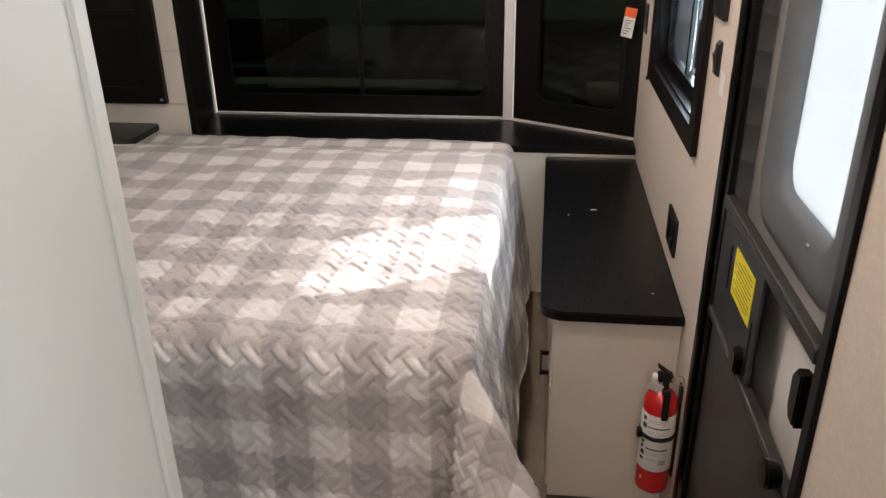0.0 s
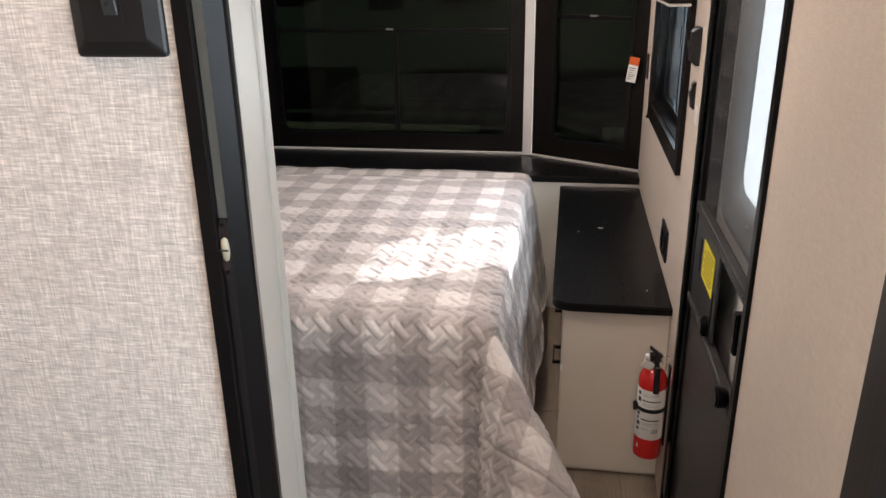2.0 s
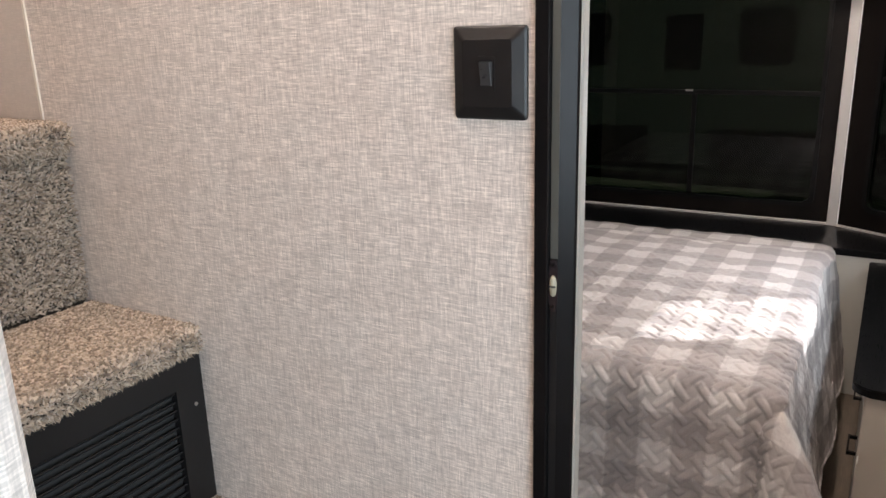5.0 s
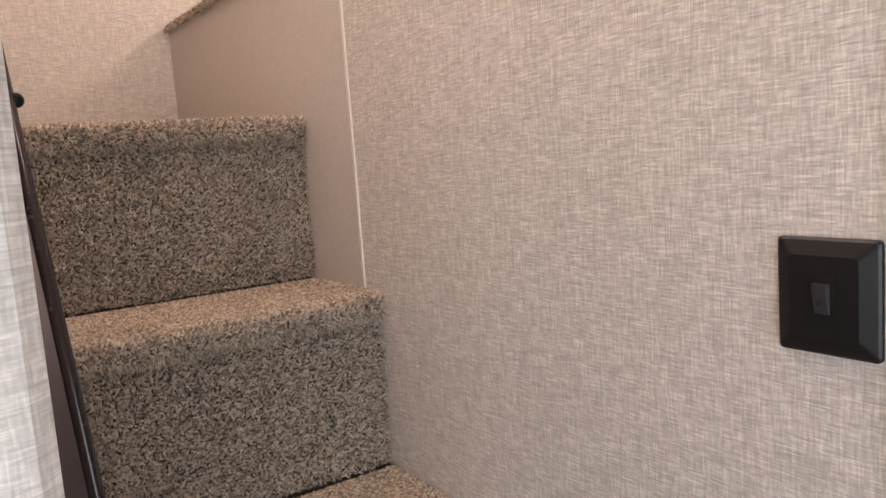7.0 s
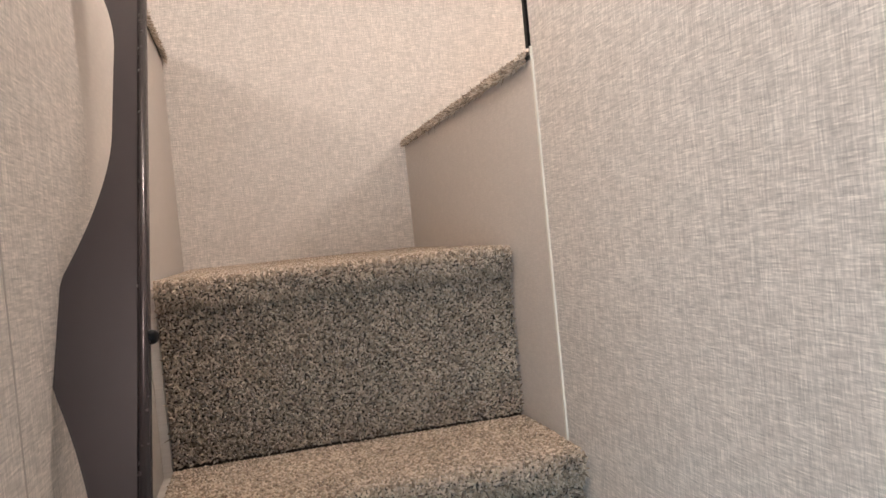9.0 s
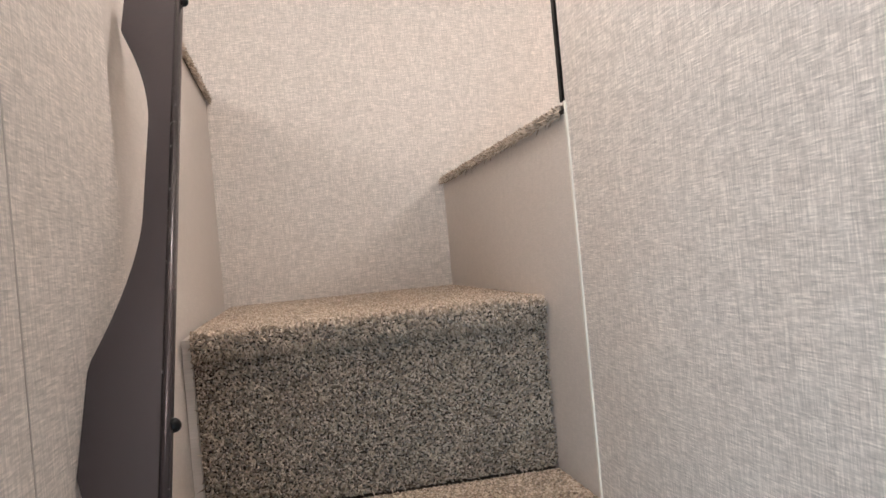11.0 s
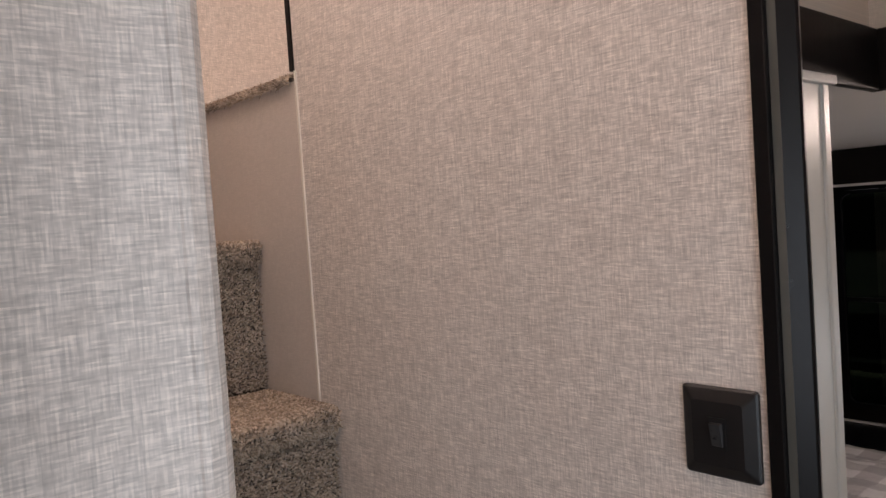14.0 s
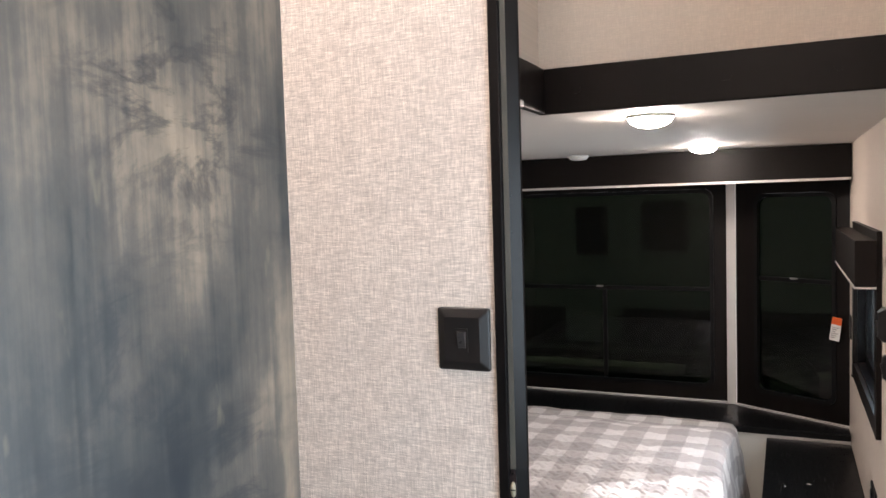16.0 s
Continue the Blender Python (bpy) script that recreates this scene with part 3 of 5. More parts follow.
# ---- wall switches and plates ----
def bevelled_plate(name, axis, u0, u1, v0, v1, face, out, label, category, toggle=True, slope=0.014, group=""):
    """A square plate with sloping margins; axis 'y': on a wall facing -y, 'x': on a wall facing -x."""
    def at(u, v, d):
        return (u, face - d, v) if axis == "y" else (face - d, u, v)
    ob = thing(name, at((u0 + u1) / 2, v0, 0), label, category, group)
    bm = bmesh.new()
    loops = []
    for inset, d in ((0.0, 0.0), (0.0, out * 0.35), (0.002, out * 0.5), (slope, out)):
        loops.append([bm.verts.new(at(u, v, d)) for u, v in rounded(u0 + inset, u1 - inset, v0 + inset, v1 - inset, 0.004, 3)])
    for a, b in zip(loops, loops[1:]):
        for i in range(len(a)):
            bm.faces.new((a[i], a[(i + 1) % len(a)], b[(i + 1) % len(a)], b[i]))
    bm.faces.new(loops[-1])
    bmesh.ops.recalc_face_normals(bm, faces=bm.faces)
    part("cover_plate", bm, BLACK_SATIN, ob)
    if toggle:
        cu, cv = (u0 + u1) / 2, (v0 + v1) / 2
        bm = bmesh.new()
        a = [at(cu + x, cv + z, out + d) for x, z, d in ((-0.007, -0.013, 0.0005), (0.007, -0.013, 0.0005), (0.007, 0.013, 0.0005), (-0.007, 0.013, 0.0005), (-0.006, -0.012, 0.002), (0.006, -0.012, 0.002), (0.006, 0.012, 0.007), (-0.006, 0.012, 0.007))]
        vs = [bm.verts.new(p) for p in a]
        for q in ((0, 1, 2, 3), (4, 5, 6, 7), (0, 1, 5, 4), (1, 2, 6, 5), (2, 3, 7, 6), (3, 0, 4, 7)):
            bm.faces.new([vs[i] for i in q])
        bmesh.ops.recalc_face_normals(bm, faces=bm.faces)
        part("rocker", bm, ROCKER, ob, "satin dark grey rocker")
        dims = (cu - 0.010, cu + 0.010, face - out - 0.0012, face - out + 0.001, cv - 0.018, cv + 0.018) if axis == "y" else (face - out - 0.0012, face - out + 0.001, cu - 0.010, cu + 0.010, cv - 0.018, cv + 0.018)
        part("rocker_bezel", boxes(dims), BLACK_SATIN, ob)
    return ob


bevelled_plate("light_switch", "y", -0.407, -0.3205, 1.559, 1.657, Y0, 0.012, "square black light switch with sloping edges on linen wallpaper", "light switch")
bevelled_plate("light_switch", "x", 1.735, 1.772, 1.243, 1.318, R, 0.010, "small black rocker switch beside the entry door", "light switch", slope=0.006)
bevelled_plate("thermostat", "x", 1.722, 1.785, 1.362, 1.462, R, 0.024, "black square control box on the beige wall", "thermostat", slope=0.012)
bevelled_plate("wall_plate", "x", 3.085, 3.15, 1.13, 1.24, R, 0.006, "small black blank plate near the corner window", "wall plate", toggle=False, slope=0.005)
sticker = new("paper_sticker", mesh_of("paper_sticker", boxes((R - 0.0012, R + 0.0005, 1.672, 1.715, 1.212, 1.262)), LABEL_WHITE))
tagged(sticker, "small white paper sticker stuck beside a black switch", "sticker")
outlet = thing("power_outlet", (R, 2.06, 0.69), "wide black power outlet above the black worktop", "outlet")
part("cover_plate", prism(bmesh.new(), rounded(1.985, 2.135, 0.69, 0.80, 0.006, 4), "x", R - 0.007, R, 0.0015), BLACK_SATIN, outlet)
for k in range(2):
    yy = 2.025 + 0.07 * k
    part("socket", boxes((R - 0.011, R - 0.006, yy - 0.018, yy + 0.018, 0.715, 0.775), bevel=0.002), BLACK_TRIM, outlet)
part("usb_tongue", boxes((R - 0.0125, R - 0.0105, 2.012, 2.026, 0.733, 0.739)), METAL, outlet, "bright metal contact")


# ---- staircase ----
NOSES = [(-0.612, 0.927), (-0.866, 1.229), (-1.108, 1.530), (-1.353, 1.838)]
BACKS = [-0.880, -1.122, -1.367, L + 0.002]
SY0, SY1 = -0.402, 0.2045
stair = thing("staircase", (-1.3, -0.1, 0), "steep carpeted stair rising to the loft between papered walls", "staircase")
LOWZ = [0.0, 0.928, 1.230, 1.531]
for i, ((nx, nz), bx) in enumerate(zip(NOSES, BACKS)):
    bm = boxes((bx if i < 3 else L + 0.002, nx - 0.030, SY0 + 0.002, SY1 - 0.002, max(0.0, LOWZ[i] - 0.3) if i else 0.0, nz - 0.008))
    part("step_body", bm, CARPET_BACK if i > 1 else BLACK_SATIN, stair, "carpet-covered step" if i > 1 else "black step box")
    # profile of the carpet from the back of the tread round the nose and down
    pts = [(bx, nz)]
    r = 0.019
    pts.append((nx - r, nz))
    pts += [(nx - r + r * math.sin(a), nz - r + r * math.cos(a)) for a in (0.4, 0.8, 1.2, 1.57)]
    pts.append((nx, nz - 0.030))
    pts += [(nx - 0.006, nz - 0.040), (nx - 0.022, nz - 0.046)]
    if i > 1:
        pts.append((nx - 0.0225, LOWZ[i] + 0.004))
    prof = np.array(pts)
    seg = np.linalg.norm(np.diff(prof, axis=0), axis=1)
    arc = np.concatenate([[0], np.cumsum(seg)])
    step = 0.0038
    s = np.arange(0.0, arc[-1], step)
    px, pz = np.interp(s, arc, prof[:, 0]), np.interp(s, arc, prof[:, 1])
    tx, tz = np.gradient(px), np.gradient(pz)
    ln = np.hypot(tx, tz)
    nrm = np.stack([-tz / ln, np.zeros_like(tx), tx / ln], -1)
    ys = np.arange(SY0 + 0.004, SY1 - 0.002, step)
    rng = np.random.default_rng(40 + i)
    P = np.zeros((len(s), len(ys), 3))
    jit = rng.uniform(-0.0018, 0.0018, (len(s), len(ys), 2))
    P[..., 0], P[..., 2] = px[:, None], pz[:, None]
    P[..., 1] = ys[None] + jit[..., 0]
    P[..., 0] += jit[..., 1] * np.abs(nrm[:, None, 2])
    P[..., 2] += jit[..., 1] * np.abs(nrm[:, None, 0])
    N = np.repeat(nrm[:, None], len(ys), 1)
    pile = new("carpet_layer", tuft_mesh("carpet_layer", P.reshape(-1, 3) - 0.001 * N.reshape(-1, 3), N.reshape(-1, 3), 0.0080, 0.0034, CARPET, 7 + i, -0.25))
    pile.parent = stair
    pile.matrix_parent_inverse = stair.matrix_basis.inverted()
    tagged(pile, "speckled beige and brown cut-pile carpet", kind="stuff")
    sheet = np.stack([np.repeat((prof[:, 0] - 0.002)[:, None], 2, 1), np.repeat(np.array([[SY0 + 0.001, SY1 - 0.001]]), len(prof), 0), np.repeat((prof[:, 1] - 0.001)[:, None], 2, 1)], -1)
    back = new("carpet_backing", grid_mesh("carpet_backing", sheet, np.zeros((len(prof), 2, 2)), CARPET_BACK))
    back.parent = stair
    back.matrix_parent_inverse = stair.matrix_basis.inverted()

structure("trim_stair_filler", boxes((L, NOSES[3][0] - 0.026, PANEL_AT + 0.001, SY0 - 0.001, 0, NOSES[3][1] - 0.012), (NOSES[3][0] - 0.025, NOSES[2][0] - 0.026, PANEL_AT + 0.001, SY0 - 0.001, 0, NOSES[2][1] - 0.012)),
          STAIR_PANEL, "smooth beige filler strip between step ends and wall", "trim")
vent = part("vent_panel", ring(bmesh.new(), rect(SY0 + 0.004, SY1 - 0.004, 0.932, 1.182), rect(SY0 + 0.07, SY1 - 0.055, 0.955, 1.140), "x", -0.884, -0.872), BLACK_SATIN, stair, "black louvred air return panel")
slat = boxes((-0.0045, 0.0045, SY0 + 0.0705, SY1 - 0.0555, -0.0012, 0.0012))
bmesh.ops.rotate(slat, verts=slat.verts, cent=(0, 0, 0), matrix=Matrix.Rotation(radians(-40), 3, "Y"))
slat_mesh = mesh_of("louvre", slat, BLACK_SATIN)
for k in range(13):
    ob = new("louvre", slat_mesh)
    ob.location = (-0.879, 0, 0.963 + 0.0142 * k)
    ob.parent = vent
part("vent_back", boxes((-0.892, -0.886, SY0 + 0.06, SY1 - 0.05, 0.94, 1.15)), INK, stair)
part("panel_screw", cyl(bmesh.new(), (-0.8715, SY1 - 0.022, 1.105), 0.003, 0.002, "x", 10), METAL, stair)
part("panel_screw", cyl(bmesh.new(), (-0.8715, SY0 + 0.022, 1.105), 0.003, 0.002, "x", 10), METAL, stair)


def carpet_cap(name, x0, x1, y, z, side, label):
    """Rolled carpet edge along a loft floor; side: the way in y in which it bulges over the wall."""
    cap = new(name, mesh_of(name, boxes((x0, x1, min(y, y - side * 0.05), max(y, y - side * 0.05), z, z + 0.006)), CARPET_BACK))
    tagged(cap, label, "carpet edge")
    rng = np.random.default_rng(len(name) + int(100 * x1 + 500))
    a = np.linspace(-0.5, math.pi / 2, 9)
    r = 0.011
    prof = [(y + side * (r * math.cos(t) - 0.004), z + r * math.sin(t), side * math.cos(t), math.sin(t)) for t in a]
    prof += [(y - side * d, z + r, 0.0, 1.0) for d in np.arange(0.004, 0.05, 0.004)]
    xs = np.arange(x0, x1, 0.004)
    P = np.array([[(x + rng.uniform(-0.0018, 0.0018), p[0] + rng.uniform(-0.001, 0.001), p[1]) for x in xs] for p in prof]).reshape(-1, 3)
    N = np.array([[(0.0, p[2], p[3]) for x in xs] for p in prof]).reshape(-1, 3)
    pile = new("carpet_layer", tuft_mesh("carpet_layer", P, N, 0.0095, 0.0030, CARPET, 3))
    pile.parent = cap
    tagged(pile, "speckled beige and brown cut-pile carpet", kind="stuff")


carpet_cap("carpet_edge", L, -1.190, Y0, LOFT - 0.016, -1, "rolled beige carpet edge along the loft floor")
carpet_cap("carpet_edge", L, -1.45, PANEL_AT, 2.395, 1, "rolled beige carpet edge above the stair wall")


# ---- handrail: a flat scalloped bar standing off the stair wall ----
def handrail():
    ob = thing("handrail", (-0.7, -0.405, 1.79), "dark bronze metal grab rail with scalloped back on stair wall", "handrail")
    d = Vector((-0.592, 0, 0.806))
    o = Vector((-0.7, -0.335, 1.79))
    up = Vector((0.806, 0, 0.592))

    def depth(s):
        # the back edge: on the wall at the feet, close to the bar between them
        u = (s - 0.04) / 0.553
        f = u - round(u)
        x = min(1.0, max(0.0, (abs(f) * 0.553 - 0.05) / 0.16))
        e = 1 - (1 - x) ** 1.7 if x > 0 else 0.0
        return 0.0645 - 0.037 * e
    ss = [-0.56 + 0.0115 * i for i in range(108)]
    back = [(s, depth(s)) for s in ss]
    back = [(s, n if s < 0.665 else max(0.012, n - (s - 0.665) * 1.0)) for s, n in back]
    back = [(s, n if s > -0.53 else 0.03) for s, n in back]
    outline = back + [(ss[-1], 0.0), (ss[0], 0.0)]
    bm = bmesh.new()
    lo = [bm.verts.new(o + d * s - Vector((0, n, 0)) - up * 0.003) for s, n in outline]
    hi = [bm.verts.new(o + d * s - Vector((0, n, 0)) + up * 0.003) for s, n in outline]
    m = len(back)
    # strips between the back edge and the front edge, so that every face is a quad
    flo = [bm.verts.new(o + d * s - up * 0.003) for s, n in back]
    fhi = [bm.verts.new(o + d * s + up * 0.003) for s, n in back]
    for v in lo[m:] + hi[m:]:
        bm.verts.remove(v)
    for i in range(m - 1):
        bm.faces.new((lo[i], lo[i + 1], flo[i + 1], flo[i]))
        bm.faces.new((hi[i + 1], hi[i], fhi[i], fhi[i + 1]))
        bm.faces.new((lo[i + 1], lo[i], hi[i], hi[i + 1]))
    bmesh.ops.recalc_face_normals(bm, faces=bm.faces)
    part("scalloped_plate", bm, BRONZE, ob, smooth=False)
    bm = bmesh.new()
    rings = []
    for s in (ss[0], ss[-1]):
        rings.append([bm.verts.new(o + d * s + Vector((0, 0.0052 * math.cos(a), 0)) + up * 0.0075 * math.sin(a)) for a in [2 * math.pi * k / 16 for k in range(16)]])
    for k in range(16):
        bm.faces.new((rings[0][k], rings[0][(k + 1) % 16], rings[1][(k + 1) % 16], rings[1][k]))
    bm.faces.new(rings[0]), bm.faces.new(rings[1])
    bmesh.ops.recalc_face_normals(bm, faces=bm.faces)
    part("front_bar", bm, BRONZE_EDGE, ob, "rounded polished front edge", True)
    for s in (-0.51, 0.028, 0.60):
        c = o + d * s + Vector((0, 0.0055, 0))
        bm = bmesh.new()
        bmesh.ops.create_uvsphere(bm, u_segments=12, v_segments=8, radius=0.0062, matrix=Matrix.Translation(c))
        part("screw_cap", bm, BLACK_TRIM, ob, "small black domed screw cap", True)
    return ob


handrail()


# ---- bed ----
bed = thing("bed", (-0.9, 2.1, 0), "low platform bed with an off-white panelled base", "bed")
part("base_front", boxes((-1.6, -0.262, 1.395, 1.413, 0.0, 0.42), bevel=0.002), WHITE_PAINT, bed)
part("base_side", boxes((-0.28, -0.262, 1.4135, 3.05, 0.0, 0.42), bevel=0.002), WHITE_PAINT, bed)
part("base_side", boxes((-1.6, -1.582, 1.4135, 3.05, 0.0, 0.42), bevel=0.002), WHITE_PAINT, bed)
part("platform", boxes((-1.63, -0.20, 1.36, 3.06, 0.421, 0.44)), WHITE_PAINT, bed)
part("mattress", boxes((-1.63, -0.155, 1.31, 2.60, 0.441, 0.755), bevel=0.04), MATTRESS, bed)
part("head_wedge", boxes((-1.63, -0.155, 2.605, 3.04, 0.441, 0.66), bevel=0.04), MATTRESS, bed)
part("base_bolt", cyl(bmesh.new(), (-0.29, 1.394, 0.055), 0.006, 0.004, "y", 12), BLACK_TRIM, bed, "small black bolt head")


def woven_quilting(u, v, pitch=0.068, half=0.0335, wide=0.0100):
    """Raised diagonal bars, laid like a basket weave, between finely stippled ground."""
    out = 0.0007 * np.sin((u + v) * 620) * np.sin((u - v) * 620)
    for off, sign in ((0.0, 1.0), (0.5, -1.0)):
        du = (np.mod(u / pitch + off, 1.0) - 0.5) * pitch
        dv = (np.mod(v / pitch + off, 1.0) - 0.5) * pitch
        along = np.abs(du - sign * dv) / math.sqrt(2)
        cross = np.abs(du + sign * dv) / math.sqrt(2)
        body = (0.72 + 0.28 * np.sqrt(np.clip(1 - (cross / wide) ** 2, 0, 1))) * np.clip((wide - cross) / 0.0026, 0, 1) * np.clip((half - along) / 0.0028, 0, 1)
        out = np.maximum(out, 0.0084 * body)
    return out


def soft_noise(u, v, size, seed):
    """A sum of slow waves in several directions."""
    rng = np.random.default_rng(seed)
    out = np.zeros_like(u)
    for _ in range(14):
        a, k, ph = rng.uniform(0, 2 * np.pi), rng.uniform(0.5, 1.6) * 2 * np.pi / size, rng.uniform(0, 2 * np.pi)
        out += np.sin(k * (u * math.cos(a) + v * math.sin(a)) + ph)
    return out / 14 ** 0.5


def quilt():
    xe, ye, top, r = -0.168, 1.312, 0.785, 0.042
    xl = -1.64
    a = np.concatenate([np.arange(xl - 0.52, -0.95, 0.011), np.arange(-0.95, xe + 0.62, 0.0031)])
    b = np.concatenate([np.arange(ye - 0.60, 1.75, 0.0031), np.arange(1.75, 2.1, 0.0046), np.arange(2.1, 3.06, 0.0075)])
    A, B = np.meshgrid(a, b)
    da = np.maximum(0, A - xe)
    dl = np.maximum(0, xl - A)
    db = np.maximum(0, ye - B)
    side = np.maximum(da, dl)
    h = np.hypot(side, db)
    th = np.arctan2(db, side)
    both = np.sin(2 * th) * (h > 0)
    arc = r * math.pi / 2
    bend = np.minimum(h / r, math.pi / 2)
    rest = np.maximum(0, h - arc)
    fold = 0.030 * np.sin(4.0 * th + 0.6) * both
    waves = (0.006 * np.sin(A * 11 + 0.7) * (db > 0) * (1 - both) + 0.009 * np.sin(B * 9) * (side > 0) * (1 - both)) * np.minimum(1, rest / 0.4)
    lean = 0.02 + 0.13 * np.cos(th) ** 2 * (side > 0) + 0.56 * both ** 1.5
    flare = lean * rest + fold * np.minimum(1, rest / 0.3) + waves
    out = r * np.sin(bend) + flare
    drop = r * (1 - np.cos(bend)) + rest * np.sqrt(np.maximum(0.05, 1 - lean ** 2))
    z = top - drop
    over = np.maximum(0, 0.016 - z)
    z = np.maximum(z, 0.016 + 0.004 * np.sin(A * 60) * (over > 0))
    out = out + 0.45 * over
    hs = np.maximum(h, 1e-9)
    ca, sb = np.where(h > 0, side / hs, 0), np.where(h > 0, db / hs, 0)
    X = np.clip(A, xl, xe) + np.where(dl > 0, -1, 1) * ca * out
    Y = np.maximum(B, ye) - sb * out
    head = np.clip((B - 2.55) / 0.4, 0, 1)
    z = z - 0.085 * head * head * (3 - 2 * head) * (h < 0.9)
    z = np.maximum(z, 0.016)
    wr = soft_noise(A, B, 0.42, 5) * 0.0045 + soft_noise(A, B, 0.13, 8) * 0.0024
    crease = -0.004 * np.exp(-(((B - 0.985 - 0.02 * A) / 0.005) ** 2)) - 0.003 * np.exp(-(((B - 1.335 + 0.004 * np.sin(A * 9)) / 0.006) ** 2))
    lift = woven_quilting(A, B) * np.clip((2.9 - B) / 0.9, 0.35, 1.0) * (1 - 0.62 * np.clip((side - 0.02) / 0.05, 0, 1) * (db < 0.12)) * np.where(db > 0.01, 1.0, 0.5) * (1 - 0.82 * both) + wr + crease
    P = np.stack([X, Y, z], -1)
    du = np.gradient(P, axis=1)
    dv = np.gradient(P, axis=0)
    n = np.cross(du, dv)
    n /= np.maximum(1e-9, np.linalg.norm(n, axis=-1, keepdims=True))
    P = P + n * lift[..., None]
    P[..., 2] = np.maximum(P[..., 2], 0.007)
    ob = thing("quilt", (-0.9, 2.1, 0.78), "grey and white checked quilt with basket-weave stitching draped over a bed", "quilt")
    cover = new("cover", grid_mesh("cover", P, np.stack([A, B], -1), QUILT))
    m = cover.modifiers.new("thickness", "SOLIDIFY")
    m.thickness, m.offset = 0.006, -1
    edge = np.concatenate([P[::-1, -1], P[0, ::-1]])[::3]
    side_way = np.gradient(edge, axis=0)
    side_way /= np.maximum(1e-9, np.linalg.norm(side_way, axis=1, keepdims=True))
    u = np.cross(side_way, np.array([0.0, 0.0, 1.0]))
    u /= np.maximum(1e-9, np.linalg.norm(u, axis=1, keepdims=True))
    w = np.cross(side_way, u)
    tube = np.stack([edge + 0.0045 * (math.cos(q) * u + math.sin(q) * w) for q in [2 * math.pi * k / 8 for k in range(9)]], 1)
    tube[..., 2] = np.maximum(tube[..., 2], 0.003)
    uv = np.repeat(np.stack([edge[:, 0] + edge[:, 1], edge[:, 1]], -1)[:, None], 9, 1)
    hem = new("hem", grid_mesh("hem", tube, uv, QUILT))
    for child in (cover, hem):
        child.parent = ob
        child.matrix_parent_inverse = ob.matrix_basis.inverted()


quilt()


# ---- dresser with its worktop ----
dresser = thing("dresser", (0.2, 2.4, 0), "off-white drawer unit with black bar handles under a worktop", "dresser")
part("end_panel", boxes((0.046, R - 0.002, 1.765, 1.783, 0.02, 0.607), bevel=0.0015), DRESSER_PAINT, dresser)
part("end_frame", boxes((0.046, 0.066, 1.7605, 1.7645, 0.02, 0.607)), DRESSER_PAINT, dresser)
part("body", boxes((0.062, R - 0.002, 1.7835, 3.04, 0.0, 0.607)), DRESSER_PAINT, dresser)
for j, (y0, y1) in enumerate(((1.79, 2.19), (2.20, 2.61), (2.62, 3.03))):
    for z0, z1 in ((0.03, 0.375), (0.40, 0.595)):
        front = part("drawer_front", boxes((0.040, 0.061, y0, y1, z0, z1), bevel=0.002), DRESSER_PAINT, dresser)
        yc = (y0 + y1) / 2
        part("handle", boxes((0.012, 0.018, yc - 0.06, yc + 0.06, z1 - 0.055, z1 - 0.043), (0.018, 0.0395, yc - 0.06, yc - 0.05, z1 - 0.054, z1 - 0.044), (0.018, 0.0395, yc + 0.05, yc + 0.06, z1 - 0.054, z1 - 0.044)), BLACK_TRIM, front, "black bar handle")
top_out = [(R - 0.002, 1.746), (R - 0.002, 3.076), (0.006, 3.076)] + [(0.006 + 0.05 - 0.05 * math.cos(t), 1.796 - 0.05 * math.sin(t)) for t in [math.pi / 2 * k / 8 for k in range(9)]]
worktop = thing("worktop", (0.19, 2.4, 0.609), "black wood-grain worktop with a rounded corner", "worktop")
part("slab", prism(bmesh.new(), top_out, "z", 0.6095, 0.637, 0.004), DARK_TOP, worktop)
mid = (0.19, 2.41)
band = [(mid[0] + (u - mid[0]) * 1.006, mid[1] + (v - mid[1]) * 1.0012) for u, v in top_out]
part("edge_band", ring(bmesh.new(), band, [(mid[0] + (u - mid[0]) * 0.98, mid[1] + (v - mid[1]) * 0.996) for u, v in top_out], "z", 0.613, 0.633), BLACK_TRIM, worktop, "smooth black edge band")
for px, py in ((0.085, 2.42), (0.165, 2.475), (0.30, 1.87)):
    dot = new("paper_scrap", mesh_of("paper_scrap", boxes((px, px + 0.006 + 0.014 * (px == 0.165), py, py + 0.005, 0.6375, 0.6385)), LABEL_WHITE))
    tagged(dot, "tiny white scrap lying on the black worktop", "scrap")

# ---- fire extinguisher ----
ex = (0.320, 1.672, 0.165)
extinguisher = thing("fire_extinguisher", ex, "red fire extinguisher with white label in black wall bracket", "extinguisher")
part("cylinder", lathe(bmesh.new(), ex, [(0.036, 0.0), (0.0415, 0.004), (0.0425, 0.012), (0.0425, 0.262), (0.040, 0.280), (0.032, 0.297), (0.020, 0.306), (0.014, 0.310)]), RED, extinguisher, smooth=True)
label = part("label", lathe(bmesh.new(), (ex[0], ex[1], ex[2] + 0.075), [(0.0429, 0.0), (0.0431, 0.0005), (0.0431, 0.172), (0.0429, 0.1725)]), LABEL_WHITE, extinguisher, "white printed label", True)
